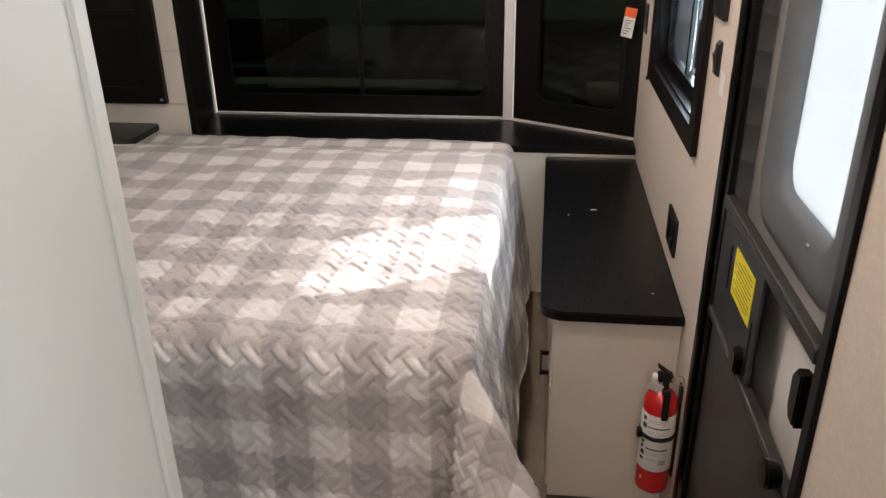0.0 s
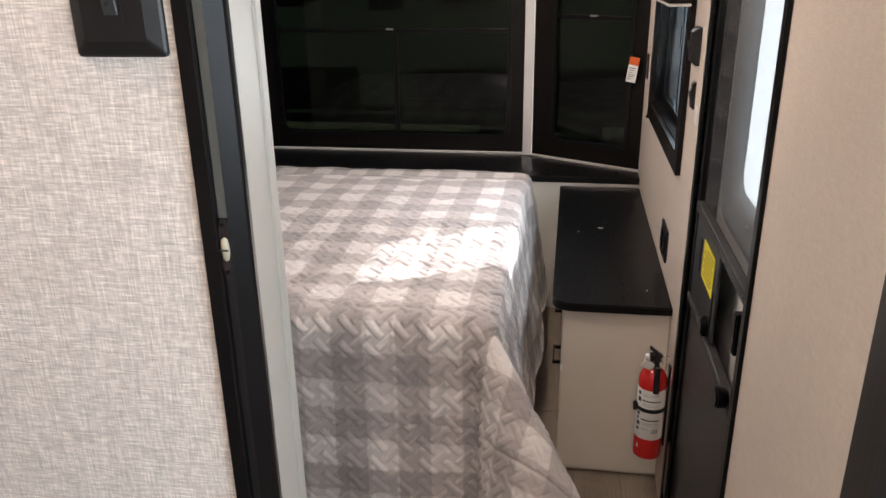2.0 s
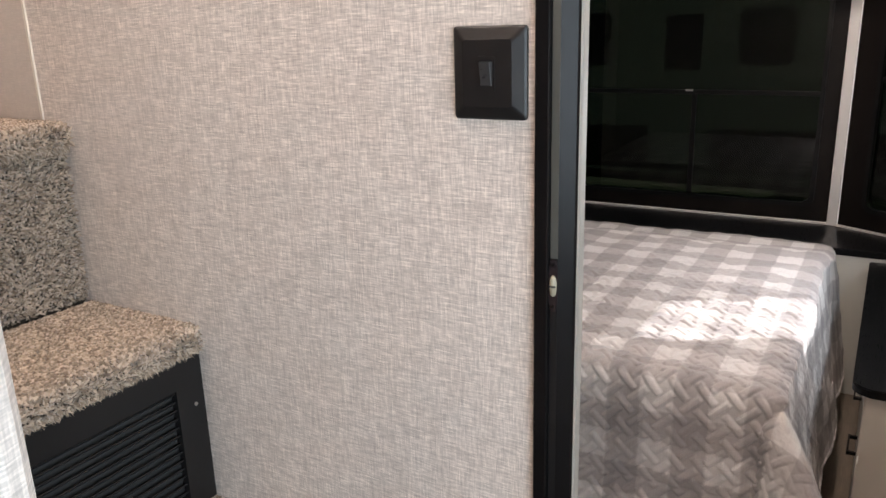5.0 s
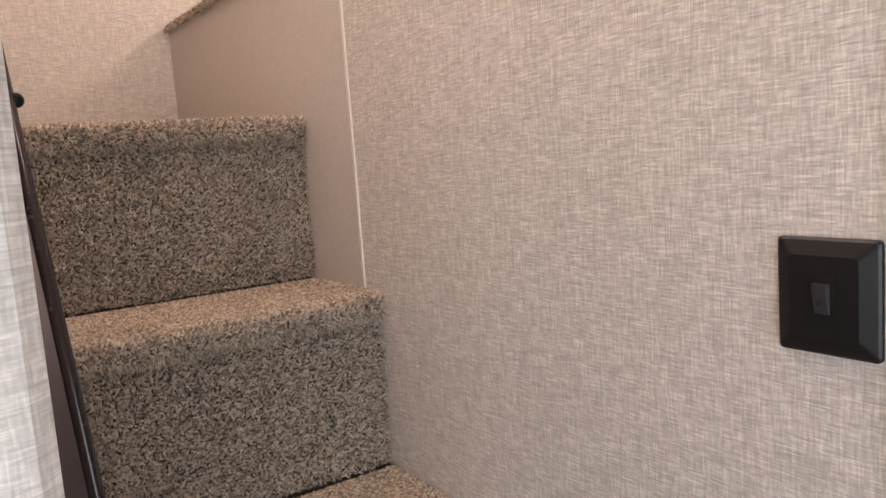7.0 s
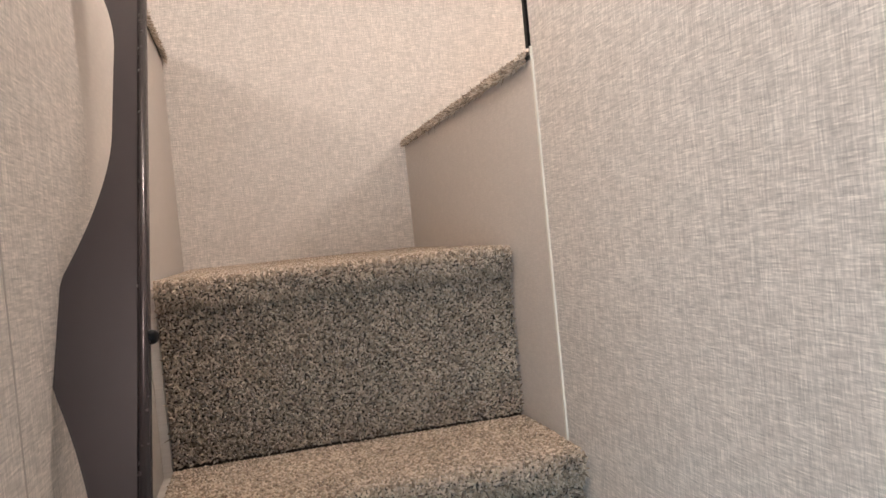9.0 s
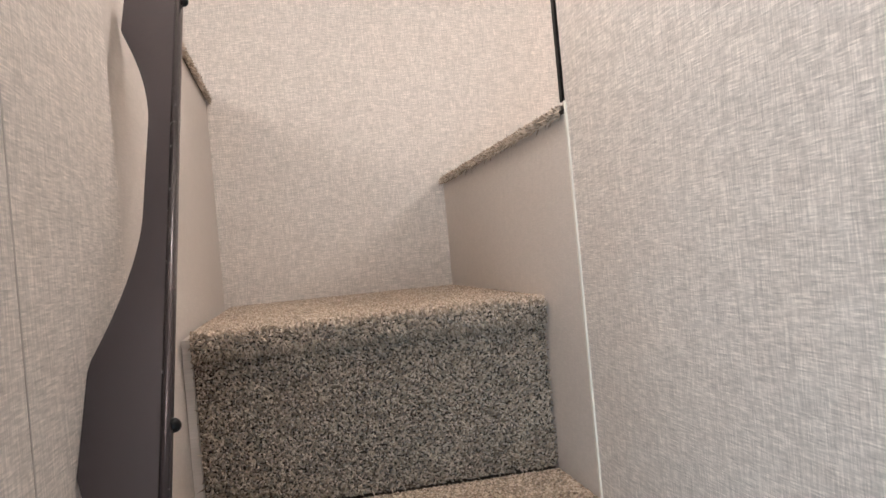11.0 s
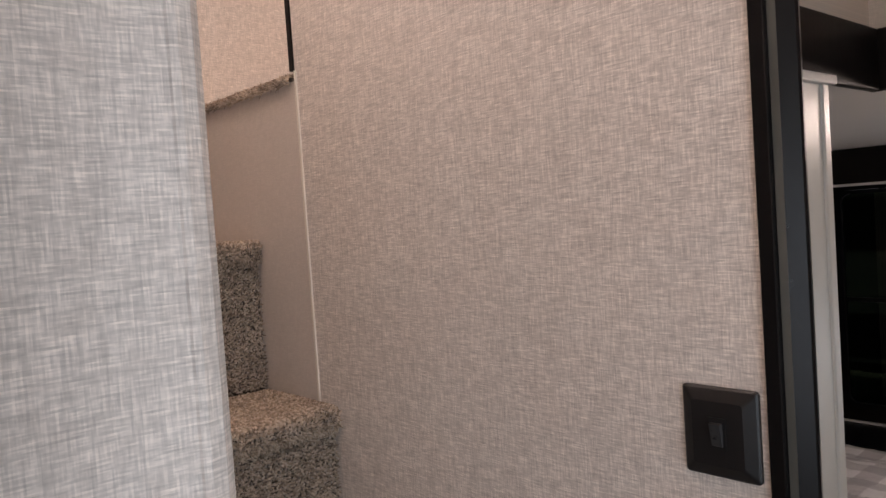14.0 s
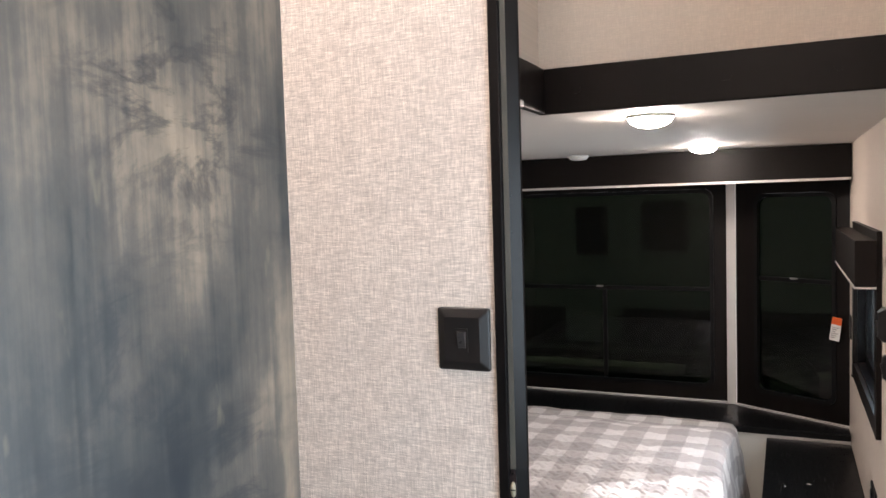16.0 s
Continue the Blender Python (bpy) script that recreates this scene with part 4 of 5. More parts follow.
def label_patch(name, deg0, deg1, z, hgt, material, radius=0.0434):
    """A printed patch that follows the round label."""
    seg = bmesh.new()
    n = 6
    turn = [radians(deg0 + (deg1 - deg0) * k / n) for k in range(n + 1)]
    lo = [seg.verts.new((ex[0] + radius * math.cos(q), ex[1] + radius * math.sin(q), ex[2] + z)) for q in turn]
    hi = [seg.verts.new((v.co.x, v.co.y, v.co.z + hgt)) for v in lo]
    for k in range(n):
        seg.faces.new((lo[k], lo[k + 1], hi[k + 1], hi[k]))
    return part(name, seg, material, label)


for z in (0.142, 0.2085):
    label_patch("print_bar", 226, 304, z, 0.0042, INK)
for z, wide in ((0.232, 296), (0.226, 285), (0.198, 300), (0.1915, 290), (0.132, 300), (0.126, 278), (0.1145, 262), (0.1085, 266)):
    label_patch("print_line", 229, wide, z, 0.0014, GREY_INK)
for z, hgt, wide in ((0.226, 0.012, 218), (0.203, 0.015, 221), (0.156, 0.010, 219), (0.140, 0.011, 216), (0.120, 0.014, 222), (0.102, 0.010, 220)):
    label_patch("print_icon", 204, wide, z, hgt, INK)
for k, wide in enumerate((1.2, 2.2, 1.0, 1.8, 1.1, 2.4)):
    label_patch("barcode_bar", 274 + 4.4 * k, 274 + 4.4 * k + wide, 0.098, 0.016, INK)
label_patch("print_mark", 214, 222, 0.040, 0.012, LABEL_WHITE, 0.0429)
part("strap", lathe(bmesh.new(), (ex[0], ex[1], ex[2] + 0.172), [(0.0440, 0), (0.0465, 0.001), (0.0465, 0.011), (0.0440, 0.012)]), BLACK_SATIN, extinguisher, "black plastic strap", True)
part("strap_clip", boxes((ex[0] - 0.054, ex[0] - 0.040, ex[1] - 0.024, ex[1] - 0.006, ex[2] + 0.168, ex[2] + 0.192), bevel=0.003), BLACK_SATIN, extinguisher)
part("bracket", boxes((ex[0] + 0.0435, R - 0.001, ex[1] - 0.017, ex[1] + 0.017, ex[2] + 0.04, ex[2] + 0.32), bevel=0.003), BLACK_SATIN, extinguisher, "black wall bracket")
part("neck", cyl(bmesh.new(), (ex[0], ex[1], ex[2] + 0.322), 0.013, 0.028, "z", 16, bevel=0.002), METAL, extinguisher)
part("valve", boxes((ex[0] - 0.015, ex[0] + 0.022, ex[1] - 0.013, ex[1] + 0.013, ex[2] + 0.332, ex[2] + 0.354), bevel=0.004), BLACK_SATIN, extinguisher)
lever = boxes((-0.016, 0.034, -0.009, 0.009, -0.0035, 0.0035), bevel=0.003)
bmesh.ops.transform(lever, matrix=Matrix.Translation((ex[0] - 0.004, ex[1], ex[2] + 0.366)) @ Matrix.Rotation(radians(38), 4, "Y"), verts=lever.verts)
part("lever", lever, BLACK_SATIN, extinguisher)
low = boxes((-0.01, 0.055, -0.008, 0.008, -0.003, 0.003), bevel=0.002)
bmesh.ops.transform(low, matrix=Matrix.Translation((ex[0] + 0.005, ex[1] - 0.01, ex[2] + 0.352)) @ Matrix.Rotation(radians(-90), 4, "Z") @ Matrix.Rotation(radians(78), 4, "Y"), verts=low.verts)
part("hose_clip", boxes((ex[0] - 0.004, ex[0] + 0.014, ex[1] - 0.055, ex[1] - 0.043, ex[2] + 0.245, ex[2] + 0.335), bevel=0.004), BLACK_SATIN, extinguisher)
part("carry_handle", low, BLACK_SATIN, extinguisher)
part("gauge", cyl(bmesh.new(), (ex[0] - 0.024, ex[1] - 0.012, ex[2] + 0.348), 0.011, 0.012, "x", 18, bevel=0.002), LABEL_WHITE, extinguisher, "white pressure gauge")
pull = bmesh.new()
seg_n = 20
for k in range(seg_n):
    a = 2 * math.pi * k / seg_n
    for m in range(6):
        c = 2 * math.pi * m / 6
        rr = 0.015 + 0.0012 * math.cos(c)
        pull.verts.new((ex[0] + 0.032 + rr * math.cos(a), ex[1] - 0.02 + 0.0012 * math.sin(c), ex[2] + 0.345 + rr * math.sin(a)))
pull.verts.ensure_lookup_table()
for k in range(seg_n):
    for m in range(6):
        k2, m2 = (k + 1) % seg_n, (m + 1) % 6
        pull.faces.new([pull.verts[q] for q in (k * 6 + m, k2 * 6 + m, k2 * 6 + m2, k * 6 + m2)])
part("pull_ring", pull, METAL, extinguisher, "thin steel pull ring", True)
tagp = boxes((-0.017, 0.017, -0.0008, 0.0008, -0.026, 0.0))
bmesh.ops.transform(tagp, matrix=Matrix.Translation((ex[0] - 0.018, ex[1] - 0.034, ex[2] + 0.342)) @ Matrix.Rotation(radians(25), 4, "Y") @ Matrix.Rotation(radians(14), 4, "X"), verts=tagp.verts)
part("inspection_tag", tagp, LABEL_WHITE, extinguisher, "white paper inspection tag")

# ---- entry door with its screen door ----
structure("door_frame_entry", boxes((R - 0.008, R + 0.062, DY1, DY1 + 0.028, 0, DZ1 + 0.028), (R - 0.008, R + 0.062, DY0 - 0.028, DY0, 0, DZ1 + 0.028), (R - 0.008, R + 0.062, DY0, DY1, DZ1, DZ1 + 0.028), bevel=0.003), BLACK_TRIM, "black frame of the entry door", "door frame")
entry = thing("entry_door", (0.43, 1.236, 0.02), "closed grey entry door with a frosted window in rounded bezel", "door")
GY0, GY1, GZ0, GZ1 = 1.075, 1.375, 1.125, 1.80
slab = ring(bmesh.new(), rounded(DY0 + 0.002, DY1 - 0.002, 0.02, DZ1 - 0.002, 0.004, 6), rounded(GY0 - 0.02, GY1 + 0.02, GZ0 - 0.02, GZ1 + 0.02, 0.05, 6), "x", 0.428, 0.462)
part("slab", slab, DOOR_SKIN, entry)
bez = bmesh.new()
loops = []
for inset, x in ((-0.095, 0.427), (-0.085, 0.412), (-0.06, 0.405), (-0.02, 0.412), (0.0, 0.430), (0.0, 0.45)):
    loops.append([bez.verts.new((x, u, v)) for u, v in rounded(GY0 + inset, GY1 - inset, GZ0 + inset, GZ1 - inset, max(0.03, 0.055 - inset * 0.4), 8)])
for p, q in zip(loops, loops[1:]):
    for i in range(len(p)):
        bez.faces.new((p[i], p[(i + 1) % len(p)], q[(i + 1) % len(p)], q[i]))
bmesh.ops.recalc_face_normals(bez, faces=bez.faces)
bezel = part("window_bezel", bez, BEZEL, entry, "rounded grey window surround", True)
part("glass", prism(bmesh.new(), rounded(GY0, GY1, GZ0, GZ1, 0.055, 8), "x", 0.440, 0.446), FROSTED, entry, "bright frosted glass")
for u, v in ((1.13, 1.110),):
    part("bezel_screw", cyl(bmesh.new(), (0.404, u, v), 0.005, 0.004, "x", 10), METAL, bezel)
part("door_lock", boxes((0.404, 0.4275, 0.936, 0.966, 0.80, 0.90), bevel=0.006), BLACK_SATIN, entry, "black door lock housing")

screen = thing("screen_door", (0.385, 1.236, 0.02), "dark screen door with crossbars and sliding access panel", "screen door")
sx0, sx1 = R + 0.004, R + 0.022
part("stile", boxes((sx0, sx1, DY0 + 0.001, DY0 + 0.026, 0.03, DZ1 - 0.004), bevel=0.003), BLACK_TRIM, screen)
part("stile", boxes((sx0, sx1, DY1 - 0.030, DY1 - 0.001, 0.03, DZ1 - 0.004), bevel=0.003), BLACK_TRIM, screen)
part("top_rail", boxes((sx0, sx1, DY0 + 0.0265, DY1 - 0.0305, DZ1 - 0.03, DZ1 - 0.004), bevel=0.003), BLACK_TRIM, screen)
for bz0, bz1 in ((1.020, 1.046), (0.768, 0.790)):
    bar = part("crossbar", boxes((sx0 - 0.004, sx1, DY0 + 0.0265, DY1 - 0.0305, bz0, bz1), bevel=0.004), CROSSBAR, screen, "worn black crossbar")
    part("bar_groove", boxes((sx0 - 0.0052, sx0 - 0.0036, DY0 + 0.032, DY1 - 0.036, (bz0 + bz1) / 2 + 0.002, (bz0 + bz1) / 2 + 0.006)), INK, bar)
part("screen_mesh", boxes((sx1 - 0.004, sx1 - 0.003, DY0 + 0.0265, DY1 - 0.0305, 1.0465, DZ1 - 0.0305)), SCREEN, screen, "fine dark screen")
part("kick_panel", boxes((sx1 - 0.008, sx1 - 0.002, DY0 + 0.0265, DY1 - 0.0305, 0.03, 0.7645)), GREY_DOOR, screen, "dark grey kick panel")
slider = part("sliding_panel", boxes((sx0 + 0.004, sx0 + 0.010, 1.218, DY1 - 0.031, 0.7905, 1.0175), bevel=0.002), GREY_DOOR, screen, "dark grey sliding panel")
part("panel_rib", boxes((sx0 + 0.0015, sx0 + 0.0035, 1.240, 1.246, 0.80, 0.91)), BLACK_SATIN, slider)
part("panel_rib", boxes((sx0 + 0.0015, sx0 + 0.0035, 1.440, 1.446, 0.88, 0.97)), BLACK_SATIN, slider)
yl = part("warning_sticker", boxes((sx0 + 0.0025, sx0 + 0.0037, 1.262, 1.408, 0.888, 0.985)), YELLOW, slider, "yellow sticker with dense printed lines")
for k in range(9):
    zz = 0.973 - 0.009 * k
    part("print_line", boxes((sx0 + 0.0017, sx0 + 0.0024, 1.272 + 0.012 * (k % 3 == 2), 1.398 - 0.02 * (k % 2) - 0.05 * (k == 0), zz, zz + 0.0022)), DULL_INK, yl)
part("pull_cup", prism(bmesh.new(), [(1.258, 0.792)] + [(1.275 + 0.019 * math.cos(q), 0.818 + 0.022 * math.sin(q)) for q in [math.pi * k / 10 for k in range(10, -1, -1)]] + [(1.294, 0.792)], "x", sx0 - 0.012, sx0 + 0.004, 0.003), BLACK_TRIM, slider, "black thumb pull")
handle = part("lever_handle", prism(bmesh.new(), [(0.933, 0.915), (0.956, 0.918), (0.966, 0.935), (0.968, 0.985), (0.956, 1.000), (0.933, 1.002)], "x", sx0 - 0.014, sx0 + 0.006, 0.003), BLACK_TRIM, screen, "black moulded handle")
part("latch_knob", cyl(bmesh.new(), (sx0 - 0.014, 0.972, 0.800), 0.025, 0.026, "x", 24, 0.021, 0.004), BLACK_TRIM, screen, "black rounded latch knob")
part("step_light", boxes((R - 0.009, R - 0.002, 1.5, 1.545, 0.12, 0.3), bevel=0.003), BLACK_SATIN, screen)


# ---- carpet mat on the floor by the entry ----
mat = new("door_mat", mesh_of("door_mat", boxes((0.03, R - 0.012, 0.93, 1.525, 0.0005, 0.008), bevel=0.002), CARPET_BACK))
tagged(mat, "small beige shaggy carpet mat lying by the entry door", "door mat")
rng = np.random.default_rng(9)
gx, gy = np.meshgrid(np.arange(0.032, R - 0.014, 0.0045), np.arange(0.932, 1.524, 0.0045))
mp = np.stack([gx + rng.uniform(-0.002, 0.002, gx.shape), gy + rng.uniform(-0.002, 0.002, gx.shape), np.full_like(gx, 0.008)], -1).reshape(-1, 3)
pile = new("carpet_layer", tuft_mesh("carpet_layer", mp, np.tile(np.array([[0.0, 0.0, 1.0]]), (len(mp), 1)), 0.009, 0.004, carpet_material("mat_carpet", [(0.22, 0.18, 0.14), (0.5, 0.42, 0.34), (0.72, 0.64, 0.54)]), 21))
pile.parent = mat
tagged(pile, "beige pile", kind="stuff")

# ---- side window with its box valance ----
win = structure("window_side", ring(bmesh.new(), rect(1.866, 2.838, 1.022, 1.69), rect(WY0, WY1, WZ0, WZ1), "x", R - 0.016, R - 0.0005), BROWN_BLACK, "dark framed side window with bright daylight behind", "window")
part("reveal", ring(bmesh.new(), rect(WY0 - 0.001, WY1 + 0.001, WZ0 - 0.001, WZ1 + 0.001), rect(WY0 + 0.006, WY1 - 0.006, WZ0 + 0.006, WZ1 - 0.006), "x", R - 0.0004, R + 0.062), BLACK_TRIM, win)
part("sash_frame", ring(bmesh.new(), rounded(WY0 + 0.0065, WY1 - 0.0065, WZ0 + 0.0065, WZ1 - 0.0065, 0.05, 6), rounded(WY0 + 0.04, WY1 - 0.04, WZ0 + 0.04, WZ1 - 0.04, 0.045, 6), "x", R + 0.03, R + 0.056), BLACK_TRIM, win, "black rounded sash")
part("mullion", boxes((R + 0.034, R + 0.052, 2.335, 2.362, WZ0 + 0.0405, WZ1 - 0.0405)), BLACK_TRIM, win)
for y0, y1 in ((WY0 + 0.04, 2.3345), (2.3625, WY1 - 0.04)):
    part("pane", boxes((R + 0.044, R + 0.047, y0, y1, WZ0 + 0.04, WZ1 - 0.04)), GLASS_CLEAR, win).visible_shadow = False
# screen added over the far pane to hold back sun and narrow its patch
part("insect_screen", boxes((R + 0.050, R + 0.051, 2.3625, WY1 - 0.04, WZ0 + 0.04, WZ1 - 0.04)), SUN_DIMMER, win, "fine dark screen")
part("sash_latch", boxes((R + 0.026, R + 0.0335, 2.34, 2.357, 1.36, 1.42), bevel=0.003), BLACK_SATIN, win)
val = thing("window_valance", (0.33, 2.36, 1.508), "dark espresso box valance above the side window", "valance")
part("box", boxes((0.292, R - 0.017, 1.852, 2.88, 1.516, 1.662), bevel=0.002), BROWN_BLACK, val)
part("bottom_strip", boxes((0.290, R - 0.017, 1.850, 2.882, 1.508, 1.5155), bevel=0.001), SILVER, val, "pale strip along the bottom edge")
cord = bmesh.new()
for k in range(9):
    cyl(cord, (R - 0.010, 2.862 + 0.004 * math.sin(k), 1.50 - 0.057 * k), 0.0018, 0.06, "z", 6)
cord_ob = new("shade_cord", mesh_of("shade_cord", cord, LABEL_WHITE))
tagged(cord_ob, "thin pale shade cord hanging beside the window", "cord")
bm = bmesh.new()
bmesh.ops.create_uvsphere(bm, u_segments=10, v_segments=8, radius=0.008, matrix=Matrix.Translation((R - 0.010, 2.862, 1.012)))
part("cord_stop", bm, BLACK_TRIM, cord_ob, "small black stop", True)

# ---- window bay behind the bed ----
LEDGE = 0.68
ledge_pts = [(-1.512, 3.078), (R - 0.002, 3.078), (R - 0.002, 3.21), (-0.17, 3.515), (-1.62, 3.545)]
ledge = new("window_ledge", mesh_of("window_ledge", prism(bmesh.new(), ledge_pts, "z", 0.650, LEDGE, 0.003), DARK_TOP))
tagged(ledge, "deep black wood-grain ledge below the bay windows", "ledge", kind="structure")
structure("wall_under_ledge", boxes((-1.52, R - 0.001, 3.085, 3.105, 0, 0.649)), WHITE_PAINT, "off-white panel below the window ledge", "wall")
structure("trim_ledge_strip", boxes((0.03, R - 0.002, 3.0785, 3.0845, 0.638, 0.6495)), SILVER, "pale strip below the ledge", "trim")
V0, V1 = 1.872, LOW
structure("window_valance_bay", boxes((-1.53, R - 0.004, 3.05, 3.075, V0 + 0.012, V1 - 0.003), (R - 0.028, R - 0.004, 3.0755, 3.20, V0 + 0.012, V1 - 0.003), bevel=0.002), BROWN_BLACK, "dark espresso valance above the bay windows", "valance")
structure("trim_valance_strip", boxes((-1.53, R - 0.004, 3.048, 3.078, V0, V0 + 0.0115)), SILVER, "pale strip along the valance", "trim")
structure("wall_bay_side", prism(bmesh.new(), [(-1.535, 3.078), (-1.505, 3.078), (-1.622, 3.55), (-1.652, 3.55)], "z", LEDGE + 0.001, V1), BROWN_BLACK, "black side of the window bay", "wall")


def bay_window(name, origin, turn, width, glass, bar_z, split, label):
    """A dark framed window; local u runs along the wall, the face looks along local -v."""
    m = Matrix.Translation(origin) @ Matrix.Rotation(turn, 4, "Z")

    def put(bm):
        bmesh.ops.transform(bm, matrix=m, verts=bm.verts)
        return bm
    u0, u1, z0, z1 = glass
    frame_ob = structure(name, put(ring(bmesh.new(), rounded(0.0, width, LEDGE + 0.010, V1, 0.002, 6), rounded(u0 - 0.02, u1 + 0.02, z0 - 0.02, z1 + 0.02, 0.05, 6), "y", 0.0, 0.03)), BROWN_BLACK, label, "window")
    part("sash", put(ring(bmesh.new(), rounded(u0 - 0.0195, u1 + 0.0195, z0 - 0.0195, z1 + 0.0195, 0.05, 6), rounded(u0, u1, z0, z1, 0.045, 6), "y", -0.006, 0.024)), BLACK_TRIM, frame_ob, "black rounded sash")
    part("pane", put(boxes((u0 - 0.01, u1 + 0.01, 0.016, 0.020, bar_z, z1 + 0.01))), GLASS_DARK, frame_ob, "dark tinted glass")
    part("crossbar", put(boxes((u0, u1, 0.004, 0.0155, bar_z - 0.011, bar_z + 0.011), bevel=0.003)), BLACK_TRIM, frame_ob)
    cuts = [u0] + split + [u1]
    for a, b in zip(cuts, cuts[1:]):
        part("pane", put(boxes((a - 0.01, b - 0.001, 0.0105 if a > u0 else 0.016, 0.0135 if a > u0 else 0.0195, z0 - 0.01, bar_z - 0.001))), GLASS_DARK, frame_ob, "dark tinted glass")
    for a in split:
        part("mullion", put(boxes((a - 0.014, a + 0.010, 0.002, 0.0104, z0, bar_z - 0.0115), bevel=0.002)), BLACK_TRIM, frame_ob)
    part("latch", put(boxes(((u0 + u1) / 2 - 0.02, (u0 + u1) / 2 + 0.02, -0.004, 0.0035, bar_z + 0.004, bar_z + 0.014), bevel=0.002)), METAL, frame_ob)
    part("strip", put(boxes((0, width, -0.012, -0.001, LEDGE + 0.0005, LEDGE + 0.0095))), SILVER, frame_ob, "pale moulding along the bottom")
    return frame_ob


bay_window("window_bay_main", (-1.60, 3.51, 0), 0.0, 1.40, (0.10, 1.312, 0.78, 1.835), 1.305, [0.735], "wide dark-tinted bay window with a lower slider")
ang = math.atan2(3.205 - 3.49, 0.368 + 0.155)
bay_window("window_bay_corner", (-0.152, 3.49, 0), ang, 0.594, (0.125, 0.512, 0.79, 1.80), 1.378, [], "narrow dark-tinted window angled across the corner")
structure("trim_bay_mullion", boxes((-0.201, -0.155, 3.486, 3.56, LEDGE + 0.0005, V0 + 0.1), bevel=0.003), SILVER, "pale mullion between the bay windows", "trim")
structure("trim_bay_left", boxes((-1.632, -1.602, 3.492, 3.51, LEDGE + 0.0005, V0), bevel=0.003), SILVER, "pale vertical moulding of the bay", "trim")

tag_m = Matrix.Translation((0.318, 3.205, 1.215)) @ Matrix.Rotation(ang, 4, "Z") @ Matrix.Rotation(radians(8), 4, "Y")
tag = thing("hang_tag", (0.318, 3.205, 1.1), "white paper tag with an orange header on the window frame", "tag")
for name, dims, matl, lab in (("card", (-0.024, 0.024, -0.0012, 0.0, -0.115, 0.0), LABEL_WHITE, ""), ("header", (-0.024, 0.024, -0.002, -0.0013, -0.036, 0.0), ORANGE, "orange printed header")):
    bm = boxes(dims)
    bmesh.ops.transform(bm, matrix=tag_m, verts=bm.verts)
    part(name, bm, matl, tag, lab)
for k in range(6):
    bm = boxes((-0.018, 0.012 - 0.006 * (k % 3), -0.002, -0.0013, -0.052 - 0.010 * k, -0.049 - 0.010 * k))
    bmesh.ops.transform(bm, matrix=tag_m, verts=bm.verts)
    part("print_line", bm, INK, tag)

# cream plank wall with the small window, and the far bedside cabinet
plank_wall = structure("wall_planks", boxes((L, -1.537, 3.084, 3.13, 0, LOW - 0.001)), CREAM_PLANK, "cream horizontal plank wall beside the bay", "wall")
for k in range(9):
    z0 = 0.608 + 0.2232 * (k - 2) - 0.0002
    z1 = min(z0 + 0.221, LOW - 0.002)
    if z1 - z0 > 0.02:
        part("plank", boxes((L + 0.001, -1.5365, 3.077, 3.0835, max(0.001, z0), z1), bevel=0.0012), CREAM_PLANK, plank_wall)
small = structure("window_plank_wall", ring(bmesh.new(), rounded(-2.12, -1.617, 0.833, 1.72, 0.003, 6), rounded(-2.05, -1.69, 0.905, 1.65, 0.06, 6), "y", 3.05, 3.0765), BROWN_BLACK, "small dark framed window on the plank wall", "window")
part("pane", boxes((-2.06, -1.68, 3.066, 3.069, 0.895, 1.66)), GLASS_DARK, small, "dark glossy glass")
part("crossbar", boxes((-2.05, -1.69, 3.056, 3.0655, 1.20, 1.222), bevel=0.003), BLACK_TRIM, small)
part("frame_screw", cyl(bmesh.new(), (-1.634, 3.049, 0.852), 0.006, 0.004, "y", 12), METAL, small)
night = thing("bedside_cabinet", (-1.92, 2.8, 0), "off-white bedside cabinet with a dark wood top", "bedside cabinet")
part("body", boxes((L + 0.002, -1.70, 2.5, 3.07, 0.0, 0.715), bevel=0.002), WHITE_PAINT, night)
part("top", prism(bmesh.new(), rounded(L + 0.002, -1.672, 2.47, 3.072, 0.02, 5), "z", 0.716, 0.742, 0.003), DARK_TOP, night, "dark wood top")


# ---- ceiling lights ----
def dome_light(x, y, z, glowing=None, group="bedroom ceiling lights"):
    ob = thing("ceiling_light", (x, y, z), "small round lit ceiling light with a domed diffuser", "ceiling light", group)
    part("base_ring", lathe(bmesh.new(), (x, y, z - 0.012), [(0.060, 0.004), (0.063, 0.005), (0.064, 0.008), (0.064, 0.0115)]), LABEL_WHITE, ob, smooth=True)
    prof = [(0.004, -0.034), (0.020, -0.0325), (0.038, -0.028), (0.052, -0.020), (0.060, -0.0085)]
    part("diffuser", lathe(bmesh.new(), (x, y, z), prof), glowing or DOME, ob, "glowing ribbed diffuser", True)
    return ob


dome_light(-0.24, 1.25, LOW)
dome_light(-0.24, 2.70, LOW)
dome_light(-1.15, 1.05, TOP, DOME_UPPER, group="upper ceiling lights")
dome_light(-0.85, -1.25, TOP, DOME_UPPER, group="upper ceiling lights")
# added out-of-view fixtures for the hall, stair and rear lamps
dome_light(-0.16, -0.16, TOP, DOME_UPPER, group="upper ceiling lights")
dome_light(-1.0, -0.10, TOP, DOME_UPPER, group="upper ceiling lights")
dome_light(0.15, -2.2, TOP, DOME_UPPER, group="upper ceiling lights")
detector = thing("smoke_detector", (-0.86, 2.93, LOW), "small white round detector on the bedroom ceiling", "detector")
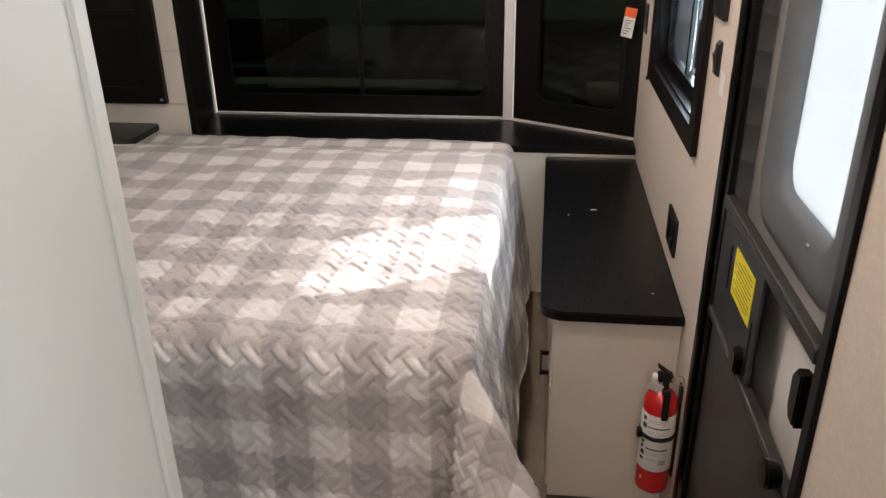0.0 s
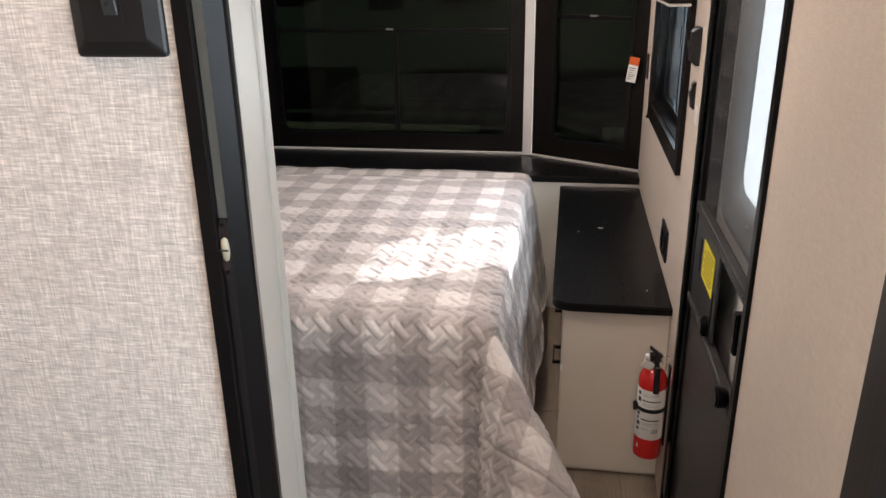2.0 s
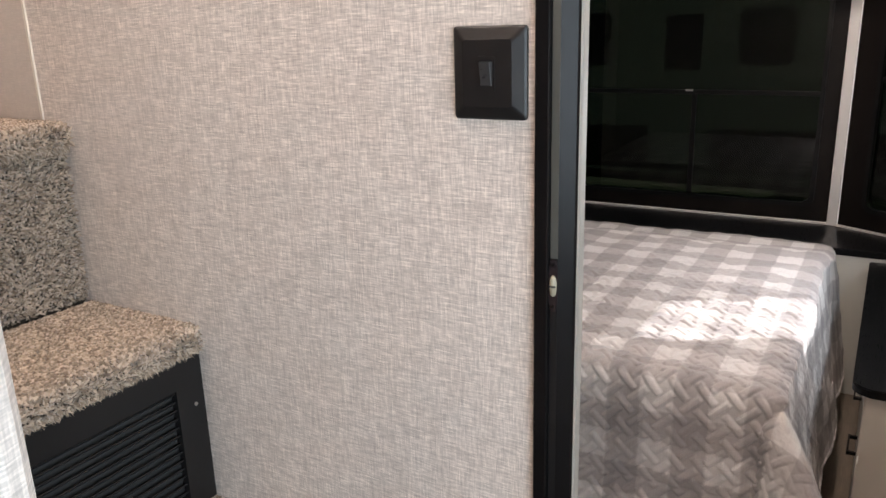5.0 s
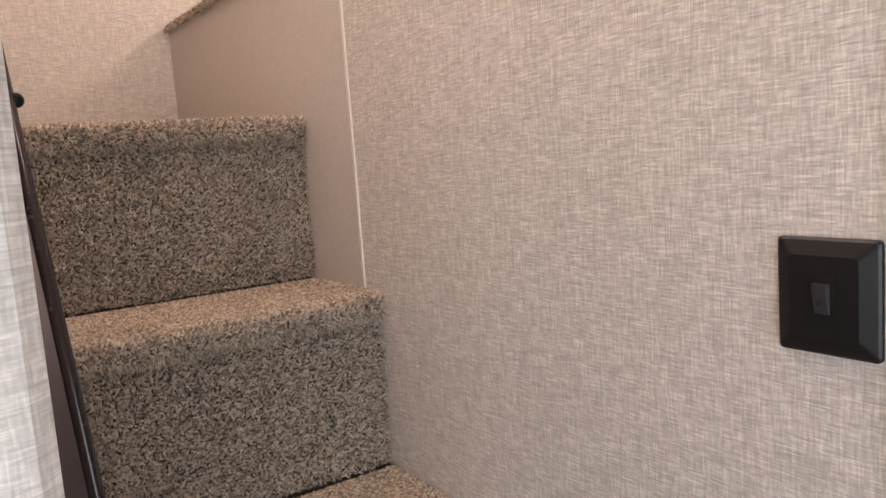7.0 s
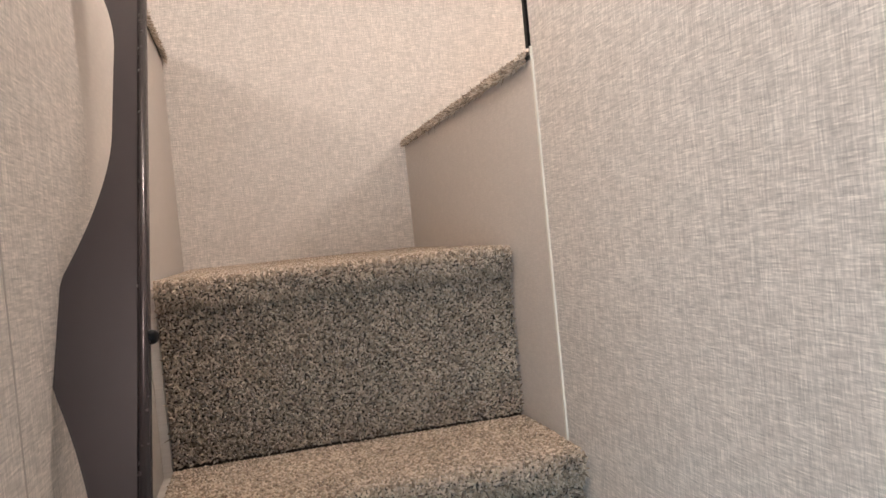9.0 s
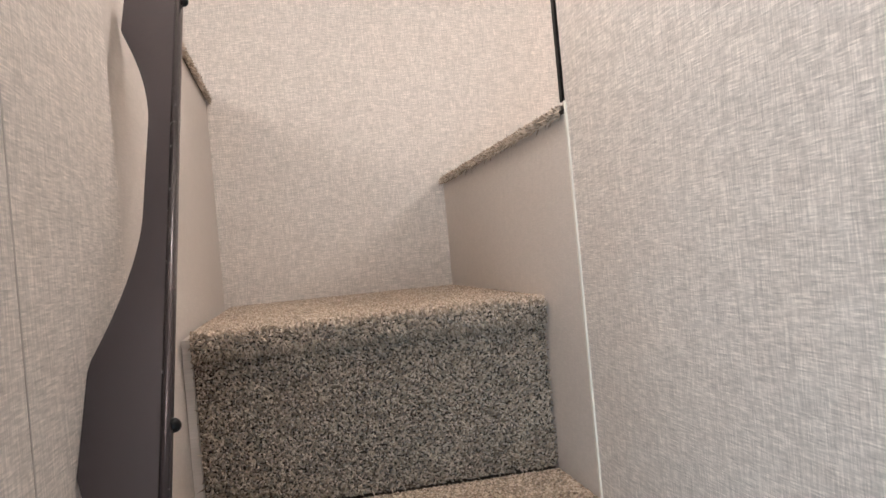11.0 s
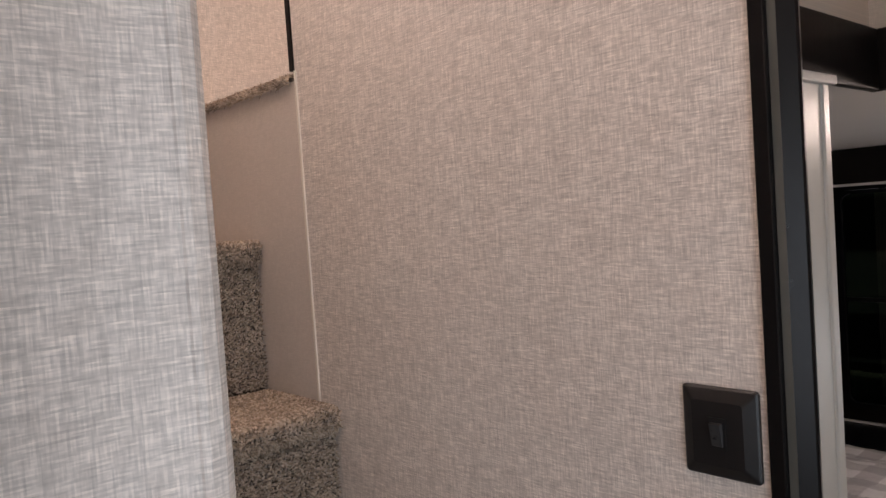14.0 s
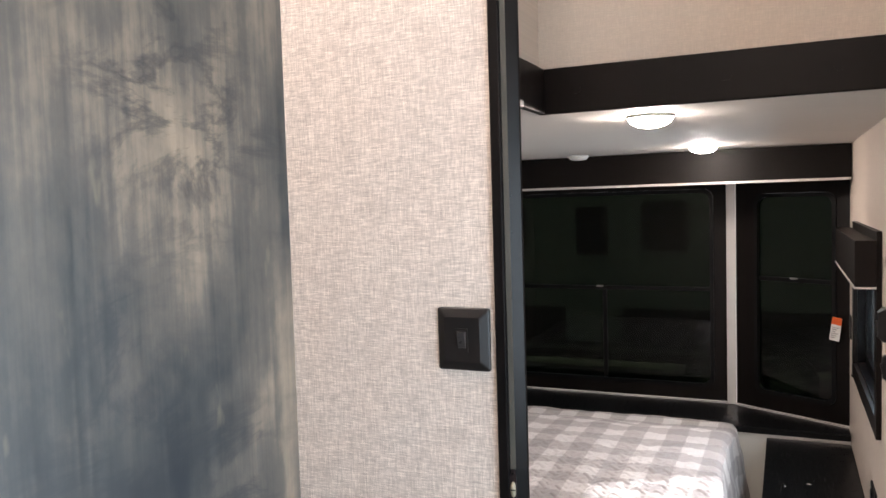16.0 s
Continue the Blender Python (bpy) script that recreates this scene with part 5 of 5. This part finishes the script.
part("housing", lathe(bmesh.new(), (-0.86, 2.93, LOW - 0.026), [(0.02, 0), (0.04, 0.004), (0.05, 0.014), (0.052, 0.0255)]), LABEL_WHITE, detector, smooth=True)

# main-room window
mwin = structure("window_main_room", ring(bmesh.new(), rect(MW[0] - 0.05, MW[1] + 0.05, MW[2] - 0.05, MW[3] + 0.05), rect(MW[0], MW[1], MW[2], MW[3]), "x", 0.985, 0.9995), BROWN_BLACK, "dark framed wide window of the main room", "window")
part("pane", boxes((1.03, 1.034, MW[0], MW[1], MW[2], MW[3])), GLASS_CLEAR, mwin).visible_shadow = False

# ---- trailer parked outside, behind the bay windows ----
def parked_trailer(x0, x1, y, ground_z):
    ob = thing("parked_trailer", ((x0 + x1) / 2, y + 1.2, ground_z), "pale travel trailer parked outside on gravel, seen through tinted glass", "trailer")
    z0, z1 = ground_z + 0.62, ground_z + 3.1
    part("body", prism(bmesh.new(), rounded(x0, x1, z0, z1, 0.28, 6), "y", y, y + 2.4, 0.02), TRAILER_SKIN, ob)
    part("lower_band", boxes((x0 + 0.25, x1 - 0.25, y - 0.012, y - 0.001, z0 + 0.05, z0 + 0.55), bevel=0.004), BLACK_SATIN, ob, "dark band along the lower side")
    for wx, wide, low, tall in ((x0 + 0.7, 0.95, 1.25, 0.6), (x0 + 3.1, 0.55, 1.25, 0.6), (x1 - 1.75, 1.05, 1.25, 0.6)):
        win_ob = part("window", ring(bmesh.new(), rounded(wx, wx + wide, z0 + low, z0 + low + tall, 0.08, 4), rounded(wx + 0.04, wx + wide - 0.04, z0 + low + 0.04, z0 + low + tall - 0.04, 0.06, 4), "y", y - 0.02, y - 0.001), BLACK_TRIM, ob, "dark window")
        part("pane", boxes((wx + 0.03, wx + wide - 0.03, y - 0.012, y - 0.004, z0 + low + 0.03, z0 + low + tall - 0.03)), BLACK_TRIM, win_ob)
    door_ob = part("door", boxes((x0 + 2.15, x0 + 2.85, y - 0.022, y - 0.001, z0 + 0.12, z0 + 2.0), bevel=0.006), TRAILER_SKIN, ob)
    part("door_window", boxes((x0 + 2.3, x0 + 2.7, y - 0.030, y - 0.0225, z0 + 1.2, z0 + 1.8), bevel=0.003), BLACK_TRIM, door_ob)
    for wx in (x0 + 3.9, x0 + 4.7):
        wheel = part("wheel", cyl(bmesh.new(), (wx, y + 0.12, ground_z + 0.34), 0.34, 0.22, "y", 28, bevel=0.03), INK, ob)
        part("rim", cyl(bmesh.new(), (wx, y + 0.005, ground_z + 0.34), 0.19, 0.02, "y", 20, bevel=0.006), METAL, wheel)
    part("underframe", boxes((x0 + 0.4, x1 - 0.4, y + 0.3, y + 2.1, ground_z + 0.45, z0 - 0.001)), INK, ob)
    part("jack", boxes((x0 + 0.5, x0 + 0.6, y + 0.4, y + 0.5, ground_z, ground_z + 0.46)), INK, ob)
    part("jack", boxes((x1 - 0.6, x1 - 0.5, y + 0.4, y + 0.5, ground_z, ground_z + 0.46)), INK, ob)


parked_trailer(-4.6, 2.6, 8.5, -0.7)

# ---- floor planks ----
plank_len, plank_w = 0.95, 0.152
plank_meshes = {}
for i in range(21):
    x = L + plank_w * i
    y = -2.95
    first = (0.95, 0.64, 0.33)[i % 3]
    while y < BACK - 0.05:
        run = min(first, BACK - y)
        first = plank_len
        keep = x < 0.9 if y < -0.75 else x < 0.26
        if keep:
            key = round(run, 3)
            if key not in plank_meshes:
                plank_meshes[key] = mesh_of("floor_plank", boxes((0.0008, plank_w - 0.0008, 0.0008, run - 0.0008, -0.006, 0.0), bevel=0.0008), VINYL)
            ob = new("floor_plank", plank_meshes[key])
            ob.location = (x, y, 0)
            ob.parent = floor
        y += run

# plugs that cover the bolts of the beam
for px in (-0.38, -0.03, 0.20):
    plug = new("beam_plug", mesh_of("beam_plug", cyl(bmesh.new(), (px, 0.9985, 2.092), 0.012, 0.003, "y", 18, bevel=0.001), BROWN_BLACK))
    tagged(plug, "small round black plug on the dark beam", "plug", "beam plugs")
